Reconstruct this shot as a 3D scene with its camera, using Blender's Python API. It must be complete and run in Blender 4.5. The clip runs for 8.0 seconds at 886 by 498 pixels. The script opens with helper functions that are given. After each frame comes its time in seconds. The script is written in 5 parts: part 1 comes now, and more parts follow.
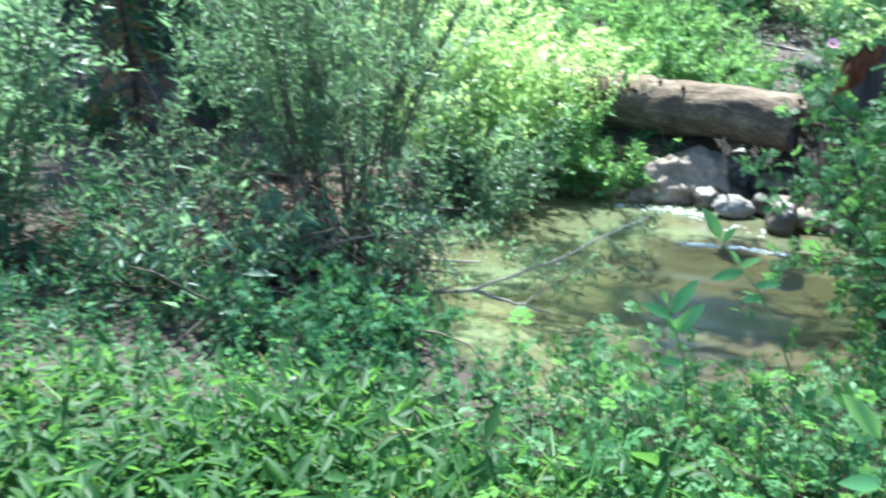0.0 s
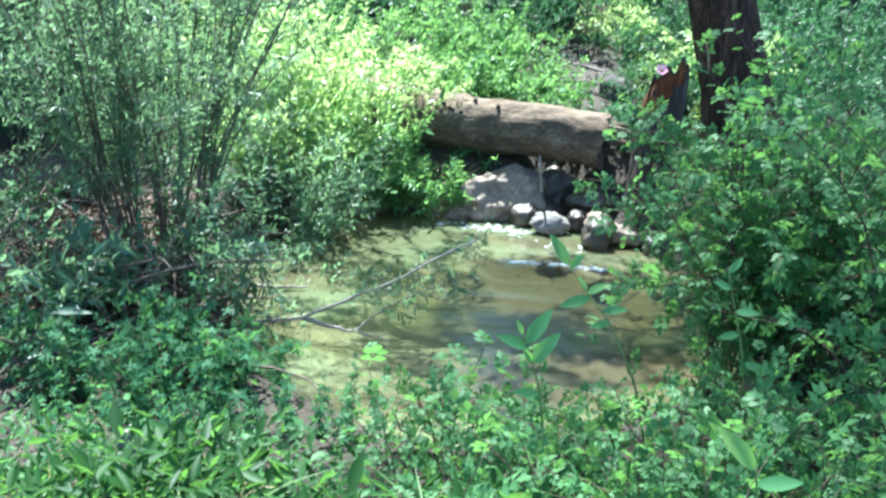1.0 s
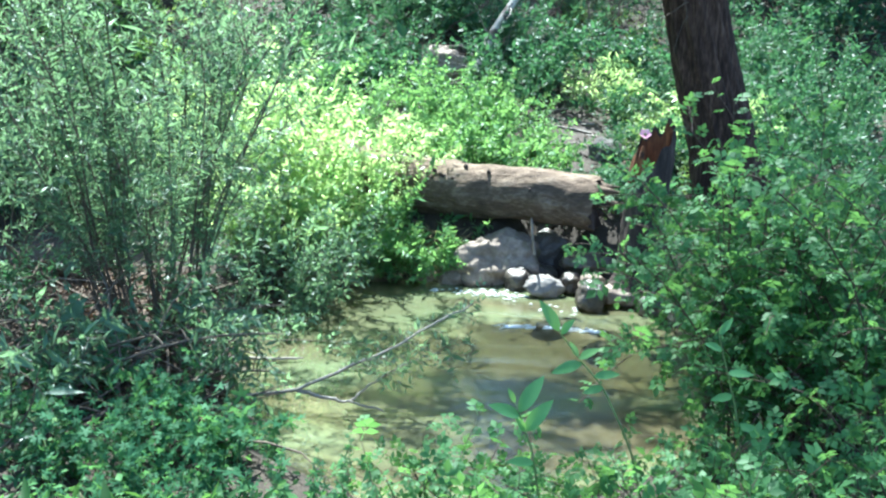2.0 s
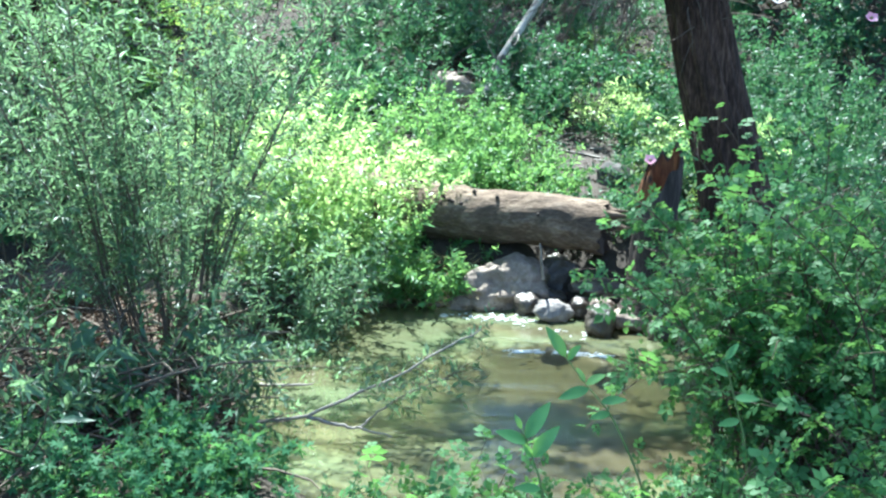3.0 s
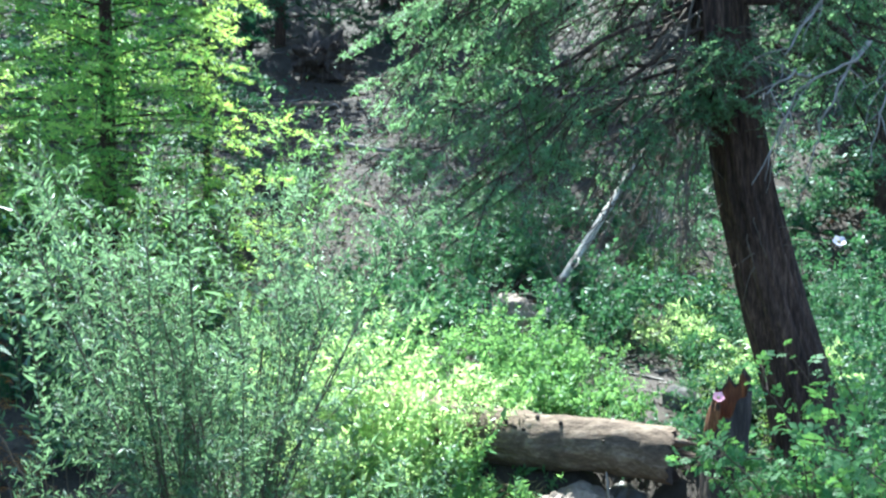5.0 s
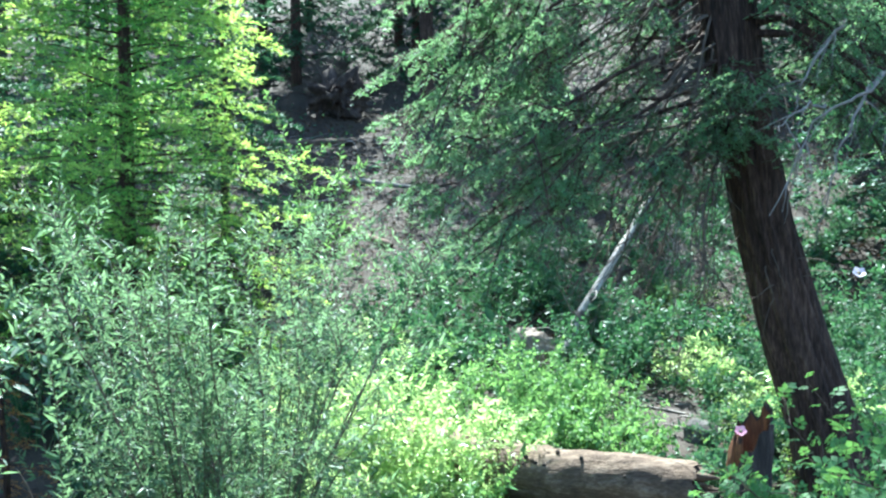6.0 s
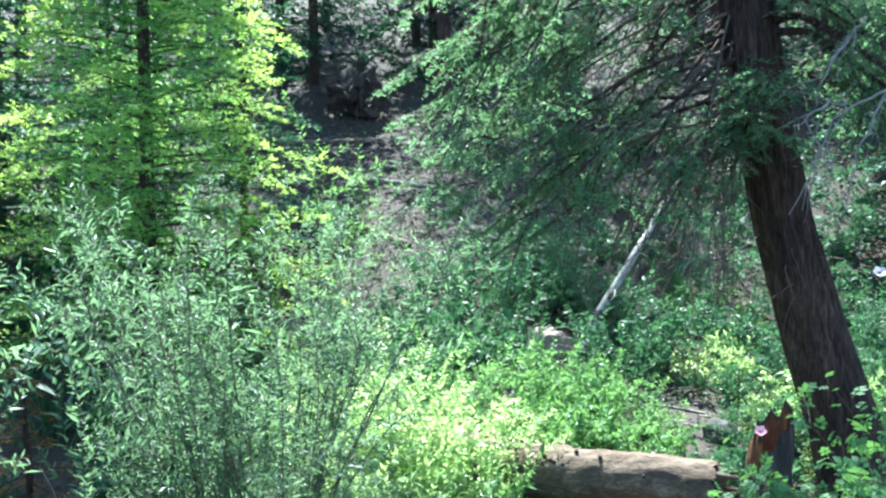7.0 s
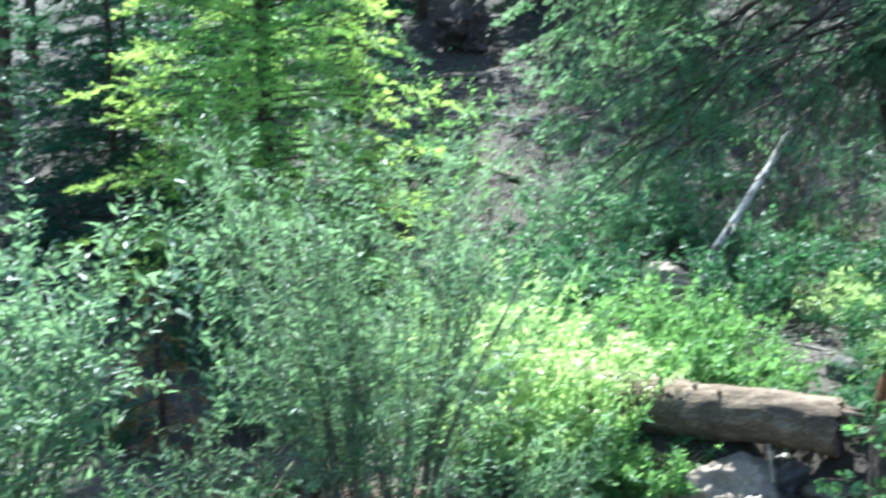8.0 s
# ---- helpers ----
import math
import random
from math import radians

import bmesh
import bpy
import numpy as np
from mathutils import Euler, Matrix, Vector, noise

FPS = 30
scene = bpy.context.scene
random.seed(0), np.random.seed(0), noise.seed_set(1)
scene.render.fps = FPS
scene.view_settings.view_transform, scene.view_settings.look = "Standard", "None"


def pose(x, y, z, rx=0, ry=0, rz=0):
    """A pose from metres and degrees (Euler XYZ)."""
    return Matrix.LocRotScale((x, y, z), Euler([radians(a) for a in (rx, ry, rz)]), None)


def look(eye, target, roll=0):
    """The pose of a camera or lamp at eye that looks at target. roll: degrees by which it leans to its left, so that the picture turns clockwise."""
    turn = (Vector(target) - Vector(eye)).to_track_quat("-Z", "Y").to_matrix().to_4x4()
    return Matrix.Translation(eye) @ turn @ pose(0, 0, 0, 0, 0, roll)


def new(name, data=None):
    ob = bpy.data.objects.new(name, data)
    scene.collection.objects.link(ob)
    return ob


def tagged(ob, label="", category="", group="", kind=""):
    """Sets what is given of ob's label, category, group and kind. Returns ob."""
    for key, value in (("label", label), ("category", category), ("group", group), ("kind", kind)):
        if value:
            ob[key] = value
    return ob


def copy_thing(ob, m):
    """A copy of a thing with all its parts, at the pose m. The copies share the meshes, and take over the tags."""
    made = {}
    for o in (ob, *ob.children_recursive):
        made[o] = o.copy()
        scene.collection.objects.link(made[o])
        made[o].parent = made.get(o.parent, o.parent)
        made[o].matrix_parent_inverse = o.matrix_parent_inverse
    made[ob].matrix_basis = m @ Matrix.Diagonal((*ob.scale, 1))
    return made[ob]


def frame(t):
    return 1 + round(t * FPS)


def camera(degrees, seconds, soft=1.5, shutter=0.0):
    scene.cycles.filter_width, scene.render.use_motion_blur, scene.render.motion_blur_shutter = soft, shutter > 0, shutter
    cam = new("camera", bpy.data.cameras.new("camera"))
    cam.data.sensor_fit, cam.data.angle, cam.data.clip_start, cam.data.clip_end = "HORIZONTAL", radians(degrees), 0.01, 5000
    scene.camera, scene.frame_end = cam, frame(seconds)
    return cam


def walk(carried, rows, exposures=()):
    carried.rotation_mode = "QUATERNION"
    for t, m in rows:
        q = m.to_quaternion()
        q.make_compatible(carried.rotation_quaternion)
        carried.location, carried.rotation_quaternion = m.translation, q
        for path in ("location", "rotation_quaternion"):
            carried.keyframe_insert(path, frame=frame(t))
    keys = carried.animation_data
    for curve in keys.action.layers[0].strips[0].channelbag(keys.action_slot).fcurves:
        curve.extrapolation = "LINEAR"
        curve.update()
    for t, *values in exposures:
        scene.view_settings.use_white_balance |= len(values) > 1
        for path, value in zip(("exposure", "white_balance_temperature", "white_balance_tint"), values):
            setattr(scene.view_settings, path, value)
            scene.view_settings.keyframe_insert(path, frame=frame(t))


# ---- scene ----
cam = camera(48.1, 8.0, soft=2.3, shutter=0.4)
PATH = [
    (0, (0.393, -0.599, 2.067), (-0.056, 1.239, 1.417), -0.2),
    (0.5, (0.272, -0.485, 2.062), (0.091, 1.376, 1.354), 1.3),
    (1, (0.211, -0.462, 2.081), (0.16, 1.439, 1.46), 2.3),
    (2.5, (0.255, -0.471, 2.112), (0.189, 1.47, 1.637), 0.1),
    (3, (0.259, -0.484, 2.12), (0.184, 1.463, 1.668), -0.0),
    (3.5, (0.271, -0.472, 2.126), (0.188, 1.481, 1.701), -0.8),
    (4, (0.275, -0.46, 2.157), (0.151, 1.517, 1.88), -1.8),
    (4.5, (0.256, -0.47, 2.201), (0.077, 1.517, 2.063), -0.8),
    (5, (0.246, -0.479, 2.219), (0.049, 1.511, 2.188), -0.4),
    (6.5, (0.242, -0.494, 2.226), (-0.008, 1.49, 2.268), -1.3),
    (7, (0.241, -0.5, 2.228), (-0.024, 1.482, 2.266), -1.2),
    (7.5, (0.233, -0.507, 2.219), (-0.051, 1.472, 2.226), -1.1),
    (8, (0.142, -0.514, 2.191), (-0.33, 1.427, 2.107), -1.1),
]
walk(cam, [(t, look(eye, target, roll)) for t, eye, target, roll in PATH], exposures=[(0, 2.56, 5450, -1.0), (8, 2.56, 5450, -1.0)])

# ---------------------------------------------------------------- world and sun
SUN_ELEV, SUN_AZ = radians(62), radians(-17)
world = bpy.data.worlds.new("world")
scene.world = world
world.use_nodes = True
wn = world.node_tree.nodes
sky = wn.new("ShaderNodeTexSky")
sky.sky_type = "NISHITA"
sky.sun_disc = False
sky.sun_elevation, sky.sun_rotation = SUN_ELEV, SUN_AZ
wn["Background"].inputs["Strength"].default_value = 0.098
world.node_tree.links.new(sky.outputs["Color"], wn["Background"].inputs["Color"])
sun_data = bpy.data.lights.new("sun", "SUN")
sun_data.energy, sun_data.angle, sun_data.color = 4.8, radians(0.55), (1.0, 0.95, 0.86)
sun = new("sun", sun_data)
to_sun = Vector((math.sin(SUN_AZ) * math.cos(SUN_ELEV), math.cos(SUN_AZ) * math.cos(SUN_ELEV), math.sin(SUN_ELEV)))
sun.matrix_world = look(tuple(to_sun * 60), (0, 0, 0))


# ---------------------------------------------------------------- materials
def material(name):
    m = bpy.data.materials.new(name)
    m.use_nodes = True
    m.node_tree.nodes.clear()
    return m, m.node_tree.nodes, m.node_tree.links


def add(nodes, kind, **inputs):
    n = nodes.new(kind)
    for key, value in inputs.items():
        n.inputs[key.replace("_", " ")].default_value = value
    return n


def ramp(nodes, stops):
    r = nodes.new("ShaderNodeValToRGB")
    e = r.color_ramp.elements
    while len(e) < len(stops):
        e.new(0.5)
    for el, (p, c) in zip(e, stops):
        el.position, el.color = p, (*c, 1)
    return r


def leaf_material(name, dark, light, glow, gloss=0.4, through_part=0.45, spread=1.0, shine=0.26):
    """A leaf: variation leaf by leaf and in patches, light shining through the blade."""
    m, nd, ln = material(name)
    geo = nd.new("ShaderNodeNewGeometry")
    info = nd.new("ShaderNodeObjectInfo")
    tex = nd.new("ShaderNodeTexCoord")
    noise_tex = add(nd, "ShaderNodeTexNoise", Scale=3.0, Detail=2.0)
    ln.new(geo.outputs["Position"], noise_tex.inputs["Vector"])
    s1 = nd.new("ShaderNodeMath"); s1.operation = "ADD"
    ln.new(geo.outputs["Random Per Island"], s1.inputs[0]); ln.new(info.outputs["Random"], s1.inputs[1])
    fr = nd.new("ShaderNodeMath"); fr.operation = "FRACT"
    ln.new(s1.outputs[0], fr.inputs[0])
    mixv = nd.new("ShaderNodeMath"); mixv.operation = "MULTIPLY_ADD"
    ln.new(fr.outputs[0], mixv.inputs[0]); mixv.inputs[1].default_value = 0.62 * spread
    nz = nd.new("ShaderNodeMath"); nz.operation = "MULTIPLY"; nz.inputs[1].default_value = 0.45
    ln.new(noise_tex.outputs["Fac"], nz.inputs[0]); ln.new(nz.outputs[0], mixv.inputs[2])
    mid = tuple((a + b) / 2 for a, b in zip(dark, light))
    r = ramp(nd, [(0.05, dark), (0.5, mid), (0.86, light), (0.985, (light[0] * 1.7, light[1] * 1.15, light[2] * 0.7))])
    ln.new(mixv.outputs[0], r.inputs[0])
    r2 = ramp(nd, [(0.0, tuple(c * 0.6 for c in glow)), (1.0, glow)])
    ln.new(mixv.outputs[0], r2.inputs[0])
    fine = add(nd, "ShaderNodeTexNoise", Scale=180.0, Detail=2.0)
    ln.new(tex.outputs["Object"], fine.inputs["Vector"])
    bump = add(nd, "ShaderNodeBump", Strength=0.25, Distance=0.002)
    ln.new(fine.outputs["Fac"], bump.inputs["Height"])
    p = add(nd, "ShaderNodeBsdfPrincipled", Roughness=gloss)
    p.inputs["Specular IOR Level"].default_value = shine
    ln.new(r.outputs[0], p.inputs["Base Color"]); ln.new(bump.outputs[0], p.inputs["Normal"])
    t = nd.new("ShaderNodeBsdfTranslucent")
    ln.new(r2.outputs[0], t.inputs["Color"])
    mx = nd.new("ShaderNodeMixShader"); mx.inputs[0].default_value = through_part
    out = nd.new("ShaderNodeOutputMaterial")
    ln.new(p.outputs[0], mx.inputs[1]); ln.new(t.outputs[0], mx.inputs[2]); ln.new(mx.outputs[0], out.inputs[0])
    return m


def rough_material(name, stops, scale, stretch=(1, 1, 1), rough=0.85, bump=0.6, dist=0.02, fine_scale=8.0, patch=None, spec=0.3):
    """Bark, stone or soil: coarse and fine noise, optional second colour in patches (colour, scale, threshold)."""
    m, nd, ln = material(name)
    tex = nd.new("ShaderNodeTexCoord")
    mp = nd.new("ShaderNodeMapping"); mp.inputs["Scale"].default_value = stretch
    ln.new(tex.outputs["Object"], mp.inputs["Vector"])
    a = add(nd, "ShaderNodeTexNoise", Scale=scale, Detail=6.0, Roughness=0.65)
    b = add(nd, "ShaderNodeTexNoise", Scale=scale * fine_scale, Detail=4.0, Roughness=0.7)
    ln.new(mp.outputs[0], a.inputs["Vector"]); ln.new(mp.outputs[0], b.inputs["Vector"])
    mixf = nd.new("ShaderNodeMath"); mixf.operation = "MULTIPLY_ADD"; mixf.inputs[1].default_value = 0.45
    half = nd.new("ShaderNodeMath"); half.operation = "MULTIPLY"; half.inputs[1].default_value = 0.55
    ln.new(a.outputs["Fac"], half.inputs[0]); ln.new(b.outputs["Fac"], mixf.inputs[0]); ln.new(half.outputs[0], mixf.inputs[2])
    r = ramp(nd, stops)
    ln.new(mixf.outputs[0], r.inputs[0])
    col = r.outputs[0]
    if patch:
        pc = add(nd, "ShaderNodeTexNoise", Scale=patch[1], Detail=5.0, Roughness=0.6)
        ln.new(tex.outputs["Object"], pc.inputs["Vector"])
        pr = ramp(nd, [(patch[2], (0, 0, 0)), (patch[2] + 0.1, (1, 1, 1))])
        ln.new(pc.outputs["Fac"], pr.inputs[0])
        mc = nd.new("ShaderNodeMixRGB"); mc.inputs[2].default_value = (*patch[0], 1)
        ln.new(pr.outputs[0], mc.inputs[0]); ln.new(col, mc.inputs[1])
        col = mc.outputs[0]
    bm_ = add(nd, "ShaderNodeBump", Strength=bump, Distance=dist)
    ln.new(mixf.outputs[0], bm_.inputs["Height"])
    p = add(nd, "ShaderNodeBsdfPrincipled", Roughness=rough)
    p.inputs["Specular IOR Level"].default_value = spec
    ln.new(col, p.inputs["Base Color"]); ln.new(bm_.outputs[0], p.inputs["Normal"])
    out = nd.new("ShaderNodeOutputMaterial")
    ln.new(p.outputs[0], out.inputs[0])
    return m


WILLOW = leaf_material("willow_leaf", (0.034, 0.084, 0.052), (0.112, 0.200, 0.130), (0.255, 0.42, 0.19), 0.38, 0.5, spread=0.8, shine=0.40)
# pale, luminous herb leaf: sunlight is put into its colour
SUNLIT_HERB = leaf_material("herb_leaf_sunlit", (0.085, 0.185, 0.062), (0.290, 0.450, 0.185), (0.72, 0.94, 0.34), 0.30, 0.50, shine=0.5)
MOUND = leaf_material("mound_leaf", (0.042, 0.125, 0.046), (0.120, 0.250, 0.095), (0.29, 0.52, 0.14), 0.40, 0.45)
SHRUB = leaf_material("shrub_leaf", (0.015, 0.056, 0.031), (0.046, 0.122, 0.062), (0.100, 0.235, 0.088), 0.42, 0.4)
ROSE = leaf_material("rose_leaf", (0.028, 0.088, 0.031), (0.092, 0.202, 0.074), (0.19, 0.39, 0.09), 0.52, 0.42, shine=0.2)
LOBED_LEAF = leaf_material("lobed_leaf", (0.019, 0.072, 0.034), (0.058, 0.150, 0.070), (0.13, 0.30, 0.085), 0.62, 0.42, shine=0.12)
WEED = leaf_material("weed_leaf", (0.0166, 0.061, 0.0143), (0.0437, 0.1141, 0.0281), (0.1034, 0.2205, 0.0411), 0.5, 0.55)
DOGBANE = leaf_material("broad_leaf", (0.065, 0.175, 0.065), (0.130, 0.290, 0.125), (0.34, 0.64, 0.13), 0.34, 0.45, spread=1.2)
GRASS = leaf_material("grass_blade", (0.0391, 0.1014, 0.0253), (0.1074, 0.186, 0.0549), (0.2539, 0.3889, 0.0931), 0.5, 0.42)
STRAW = leaf_material("dry_blade", (0.20, 0.16, 0.08), (0.42, 0.36, 0.2), (0.4, 0.34, 0.16), 0.6, 0.25)
NEEDLE = leaf_material("needles", (0.070, 0.176, 0.102), (0.192, 0.372, 0.206), (0.38, 0.66, 0.27), 0.5, 0.45, spread=0.45)
FIR = leaf_material("fir_needles", (0.062, 0.200, 0.056), (0.165, 0.400, 0.115), (0.48, 0.90, 0.19), 0.5, 0.52, spread=0.45)
FRESH = leaf_material("new_needles", (0.16, 0.33, 0.07), (0.30, 0.50, 0.13), (0.68, 0.92, 0.20), 0.42, 0.52, spread=0.5)
RUST = leaf_material("dead_needles", (0.19, 0.085, 0.024), (0.38, 0.19, 0.05), (0.42, 0.22, 0.05), 0.6, 0.35)
PETAL = leaf_material("petal", (0.74, 0.28, 0.40), (0.88, 0.48, 0.56), (0.8, 0.45, 0.55), 0.5, 0.35)
PALE_PETAL = leaf_material("pale_petal", (0.70, 0.60, 0.66), (0.85, 0.78, 0.80), (0.8, 0.7, 0.74), 0.5, 0.35)
LITTER = leaf_material("dead_litter", (0.0263, 0.015, 0.0105), (0.1125, 0.0713, 0.045), (0.075, 0.045, 0.0225), 0.7, 0.15)
FAR_NEEDLE = leaf_material("far_needles", (0.016, 0.060, 0.042), (0.045, 0.125, 0.080), (0.08, 0.20, 0.08), 0.55, 0.3)

BARK = rough_material("conifer_bark", [(0.34, (0.008, 0.005, 0.004)), (0.47, (0.036, 0.021, 0.015)), (0.58, (0.080, 0.048, 0.034)), (0.72, (0.17, 0.112, 0.084))], 14.0, (1, 1, 0.13), 0.9, 1.0, 0.03, 4.0)
DARK_BARK = rough_material("dark_bark", [(0.3, (0.012, 0.009, 0.008)), (0.5, (0.045, 0.033, 0.027)), (0.72, (0.13, 0.10, 0.085))], 10.0, (1, 1, 0.2), 0.92, 0.9, 0.03, 5.0)
OLD_WOOD = rough_material("weathered_log", [(0.30, (0.024, 0.016, 0.011)), (0.5, (0.118, 0.083, 0.058)), (0.70, (0.30, 0.235, 0.175))], 9.0, (0.3, 1, 1), 0.9, 1.0, 0.03, 6.0, ((0.055, 0.042, 0.033), 4.2, 0.6))
ROT = rough_material("rotten_wood", [(0.3, (0.03, 0.015, 0.009)), (0.5, (0.12, 0.05, 0.022)), (0.7, (0.30, 0.12, 0.04))], 11.0, (1, 1, 0.2), 0.92, 0.9, 0.02, 5.0, ((0.03, 0.02, 0.015), 5.0, 0.55))
TWIG = rough_material("twig_bark", [(0.3, (0.04, 0.032, 0.026)), (0.6, (0.13, 0.10, 0.075)), (0.75, (0.24, 0.2, 0.16))], 20.0, (1, 1, 0.4), 0.85, 0.4, 0.004)
DEAD_TWIG = rough_material("dead_twig", [(0.3, (0.11, 0.095, 0.08)), (0.6, (0.26, 0.235, 0.21)), (0.75, (0.40, 0.37, 0.34))], 25.0, (1, 1, 0.4), 0.85, 0.4, 0.004)
STEM = rough_material("green_stem", [(0.3, (0.09, 0.13, 0.04)), (0.6, (0.18, 0.24, 0.08)), (0.75, (0.30, 0.33, 0.14))], 20.0, (1, 1, 0.4), 0.6, 0.3, 0.003)
CANE = rough_material("rose_cane", [(0.3, (0.04, 0.024, 0.018)), (0.6, (0.085, 0.055, 0.038)), (0.75, (0.14, 0.11, 0.07))], 25.0, (1, 1, 0.4), 0.7, 0.3, 0.003)
PALE_BARK = rough_material("pale_bark", [(0.3, (0.10, 0.088, 0.075)), (0.5, (0.36, 0.33, 0.29)), (0.72, (0.56, 0.52, 0.47))], 9.0, (1, 1, 0.5), 0.8, 0.5, 0.01, 6.0, ((0.07, 0.055, 0.045), 9.0, 0.52))
ROCK = rough_material("creek_rock", [(0.28, (0.075, 0.056, 0.043)), (0.5, (0.215, 0.168, 0.132)), (0.72, (0.39, 0.325, 0.265))], 5.0, (1, 1, 1), 0.75, 0.8, 0.02, 7.0, ((0.14, 0.12, 0.07), 4.0, 0.58))
PALE_ROCK = rough_material("pale_rock", [(0.28, (0.09, 0.08, 0.075)), (0.5, (0.165, 0.15, 0.14)), (0.72, (0.27, 0.25, 0.235))], 6.0, (1, 1, 1), 0.7, 0.5, 0.01, 7.0)
GREY_ROCK = rough_material("grey_rock", [(0.28, (0.030, 0.028, 0.026)), (0.5, (0.075, 0.070, 0.066)), (0.72, (0.15, 0.14, 0.13))], 6.0, (1, 1, 1), 0.9, 0.7, 0.015, 7.0)
WET_ROCK = rough_material("wet_rock", [(0.28, (0.018, 0.014, 0.011)), (0.5, (0.065, 0.052, 0.042)), (0.72, (0.17, 0.145, 0.12))], 7.0, (1, 1, 1), 0.32, 0.8, 0.02, 7.0, None, 0.5)


def ground_material():
    """Forest soil with litter, trodden trail and wet mud, told apart by masks on the sheet."""
    m, nd, ln = material("forest_floor")
    geo = nd.new("ShaderNodeNewGeometry")
    a = add(nd, "ShaderNodeTexNoise", Scale=1.1, Detail=6.0, Roughness=0.65)
    b = add(nd, "ShaderNodeTexNoise", Scale=38.0, Detail=5.0, Roughness=0.75)
    v = add(nd, "ShaderNodeTexVoronoi", Scale=140.0)
    for n in (a, b, v):
        ln.new(geo.outputs["Position"], n.inputs["Vector"])
    soil = ramp(nd, [(0.3, (0.013, 0.009, 0.006)), (0.5, (0.031, 0.022, 0.014)), (0.62, (0.056, 0.041, 0.027)), (0.78, (0.11, 0.083, 0.058))])
    mix1 = nd.new("ShaderNodeMath"); mix1.operation = "MULTIPLY_ADD"; mix1.inputs[1].default_value = 0.6
    h = nd.new("ShaderNodeMath"); h.operation = "MULTIPLY"; h.inputs[1].default_value = 0.4
    ln.new(a.outputs["Fac"], h.inputs[0]); ln.new(b.outputs["Fac"], mix1.inputs[0]); ln.new(h.outputs[0], mix1.inputs[2])
    ln.new(mix1.outputs[0], soil.inputs[0])
    trail = ramp(nd, [(0.3, (0.030, 0.022, 0.017)), (0.55, (0.056, 0.043, 0.035)), (0.75, (0.10, 0.08, 0.066))])
    ln.new(mix1.outputs[0], trail.inputs[0])
    mud = ramp(nd, [(0.3, (0.034, 0.025, 0.013)), (0.5, (0.088, 0.068, 0.036)), (0.7, (0.16, 0.132, 0.072))])
    ln.new(mix1.outputs[0], mud.inputs[0])
    at1 = nd.new("ShaderNodeAttribute"); at1.attribute_name = "trail"
    at2 = nd.new("ShaderNodeAttribute"); at2.attribute_name = "mud"
    m1, m2 = nd.new("ShaderNodeMixRGB"), nd.new("ShaderNodeMixRGB")
    ln.new(at1.outputs["Fac"], m1.inputs[0]); ln.new(soil.outputs[0], m1.inputs[1]); ln.new(trail.outputs[0], m1.inputs[2])
    ln.new(at2.outputs["Fac"], m2.inputs[0]); ln.new(m1.outputs[0], m2.inputs[1]); ln.new(mud.outputs[0], m2.inputs[2])
    bp = add(nd, "ShaderNodeBump", Strength=0.6, Distance=0.015)
    hs = nd.new("ShaderNodeMath"); hs.operation = "ADD"
    ln.new(b.outputs["Fac"], hs.inputs[0]); ln.new(v.outputs["Distance"], hs.inputs[1]); ln.new(hs.outputs[0], bp.inputs["Height"])
    p = add(nd, "ShaderNodeBsdfPrincipled", Roughness=0.9)
    ln.new(m2.outputs[0], p.inputs["Base Color"]); ln.new(bp.outputs[0], p.inputs["Normal"])
    out = nd.new("ShaderNodeOutputMaterial"); ln.new(p.outputs[0], out.inputs[0])
    return m


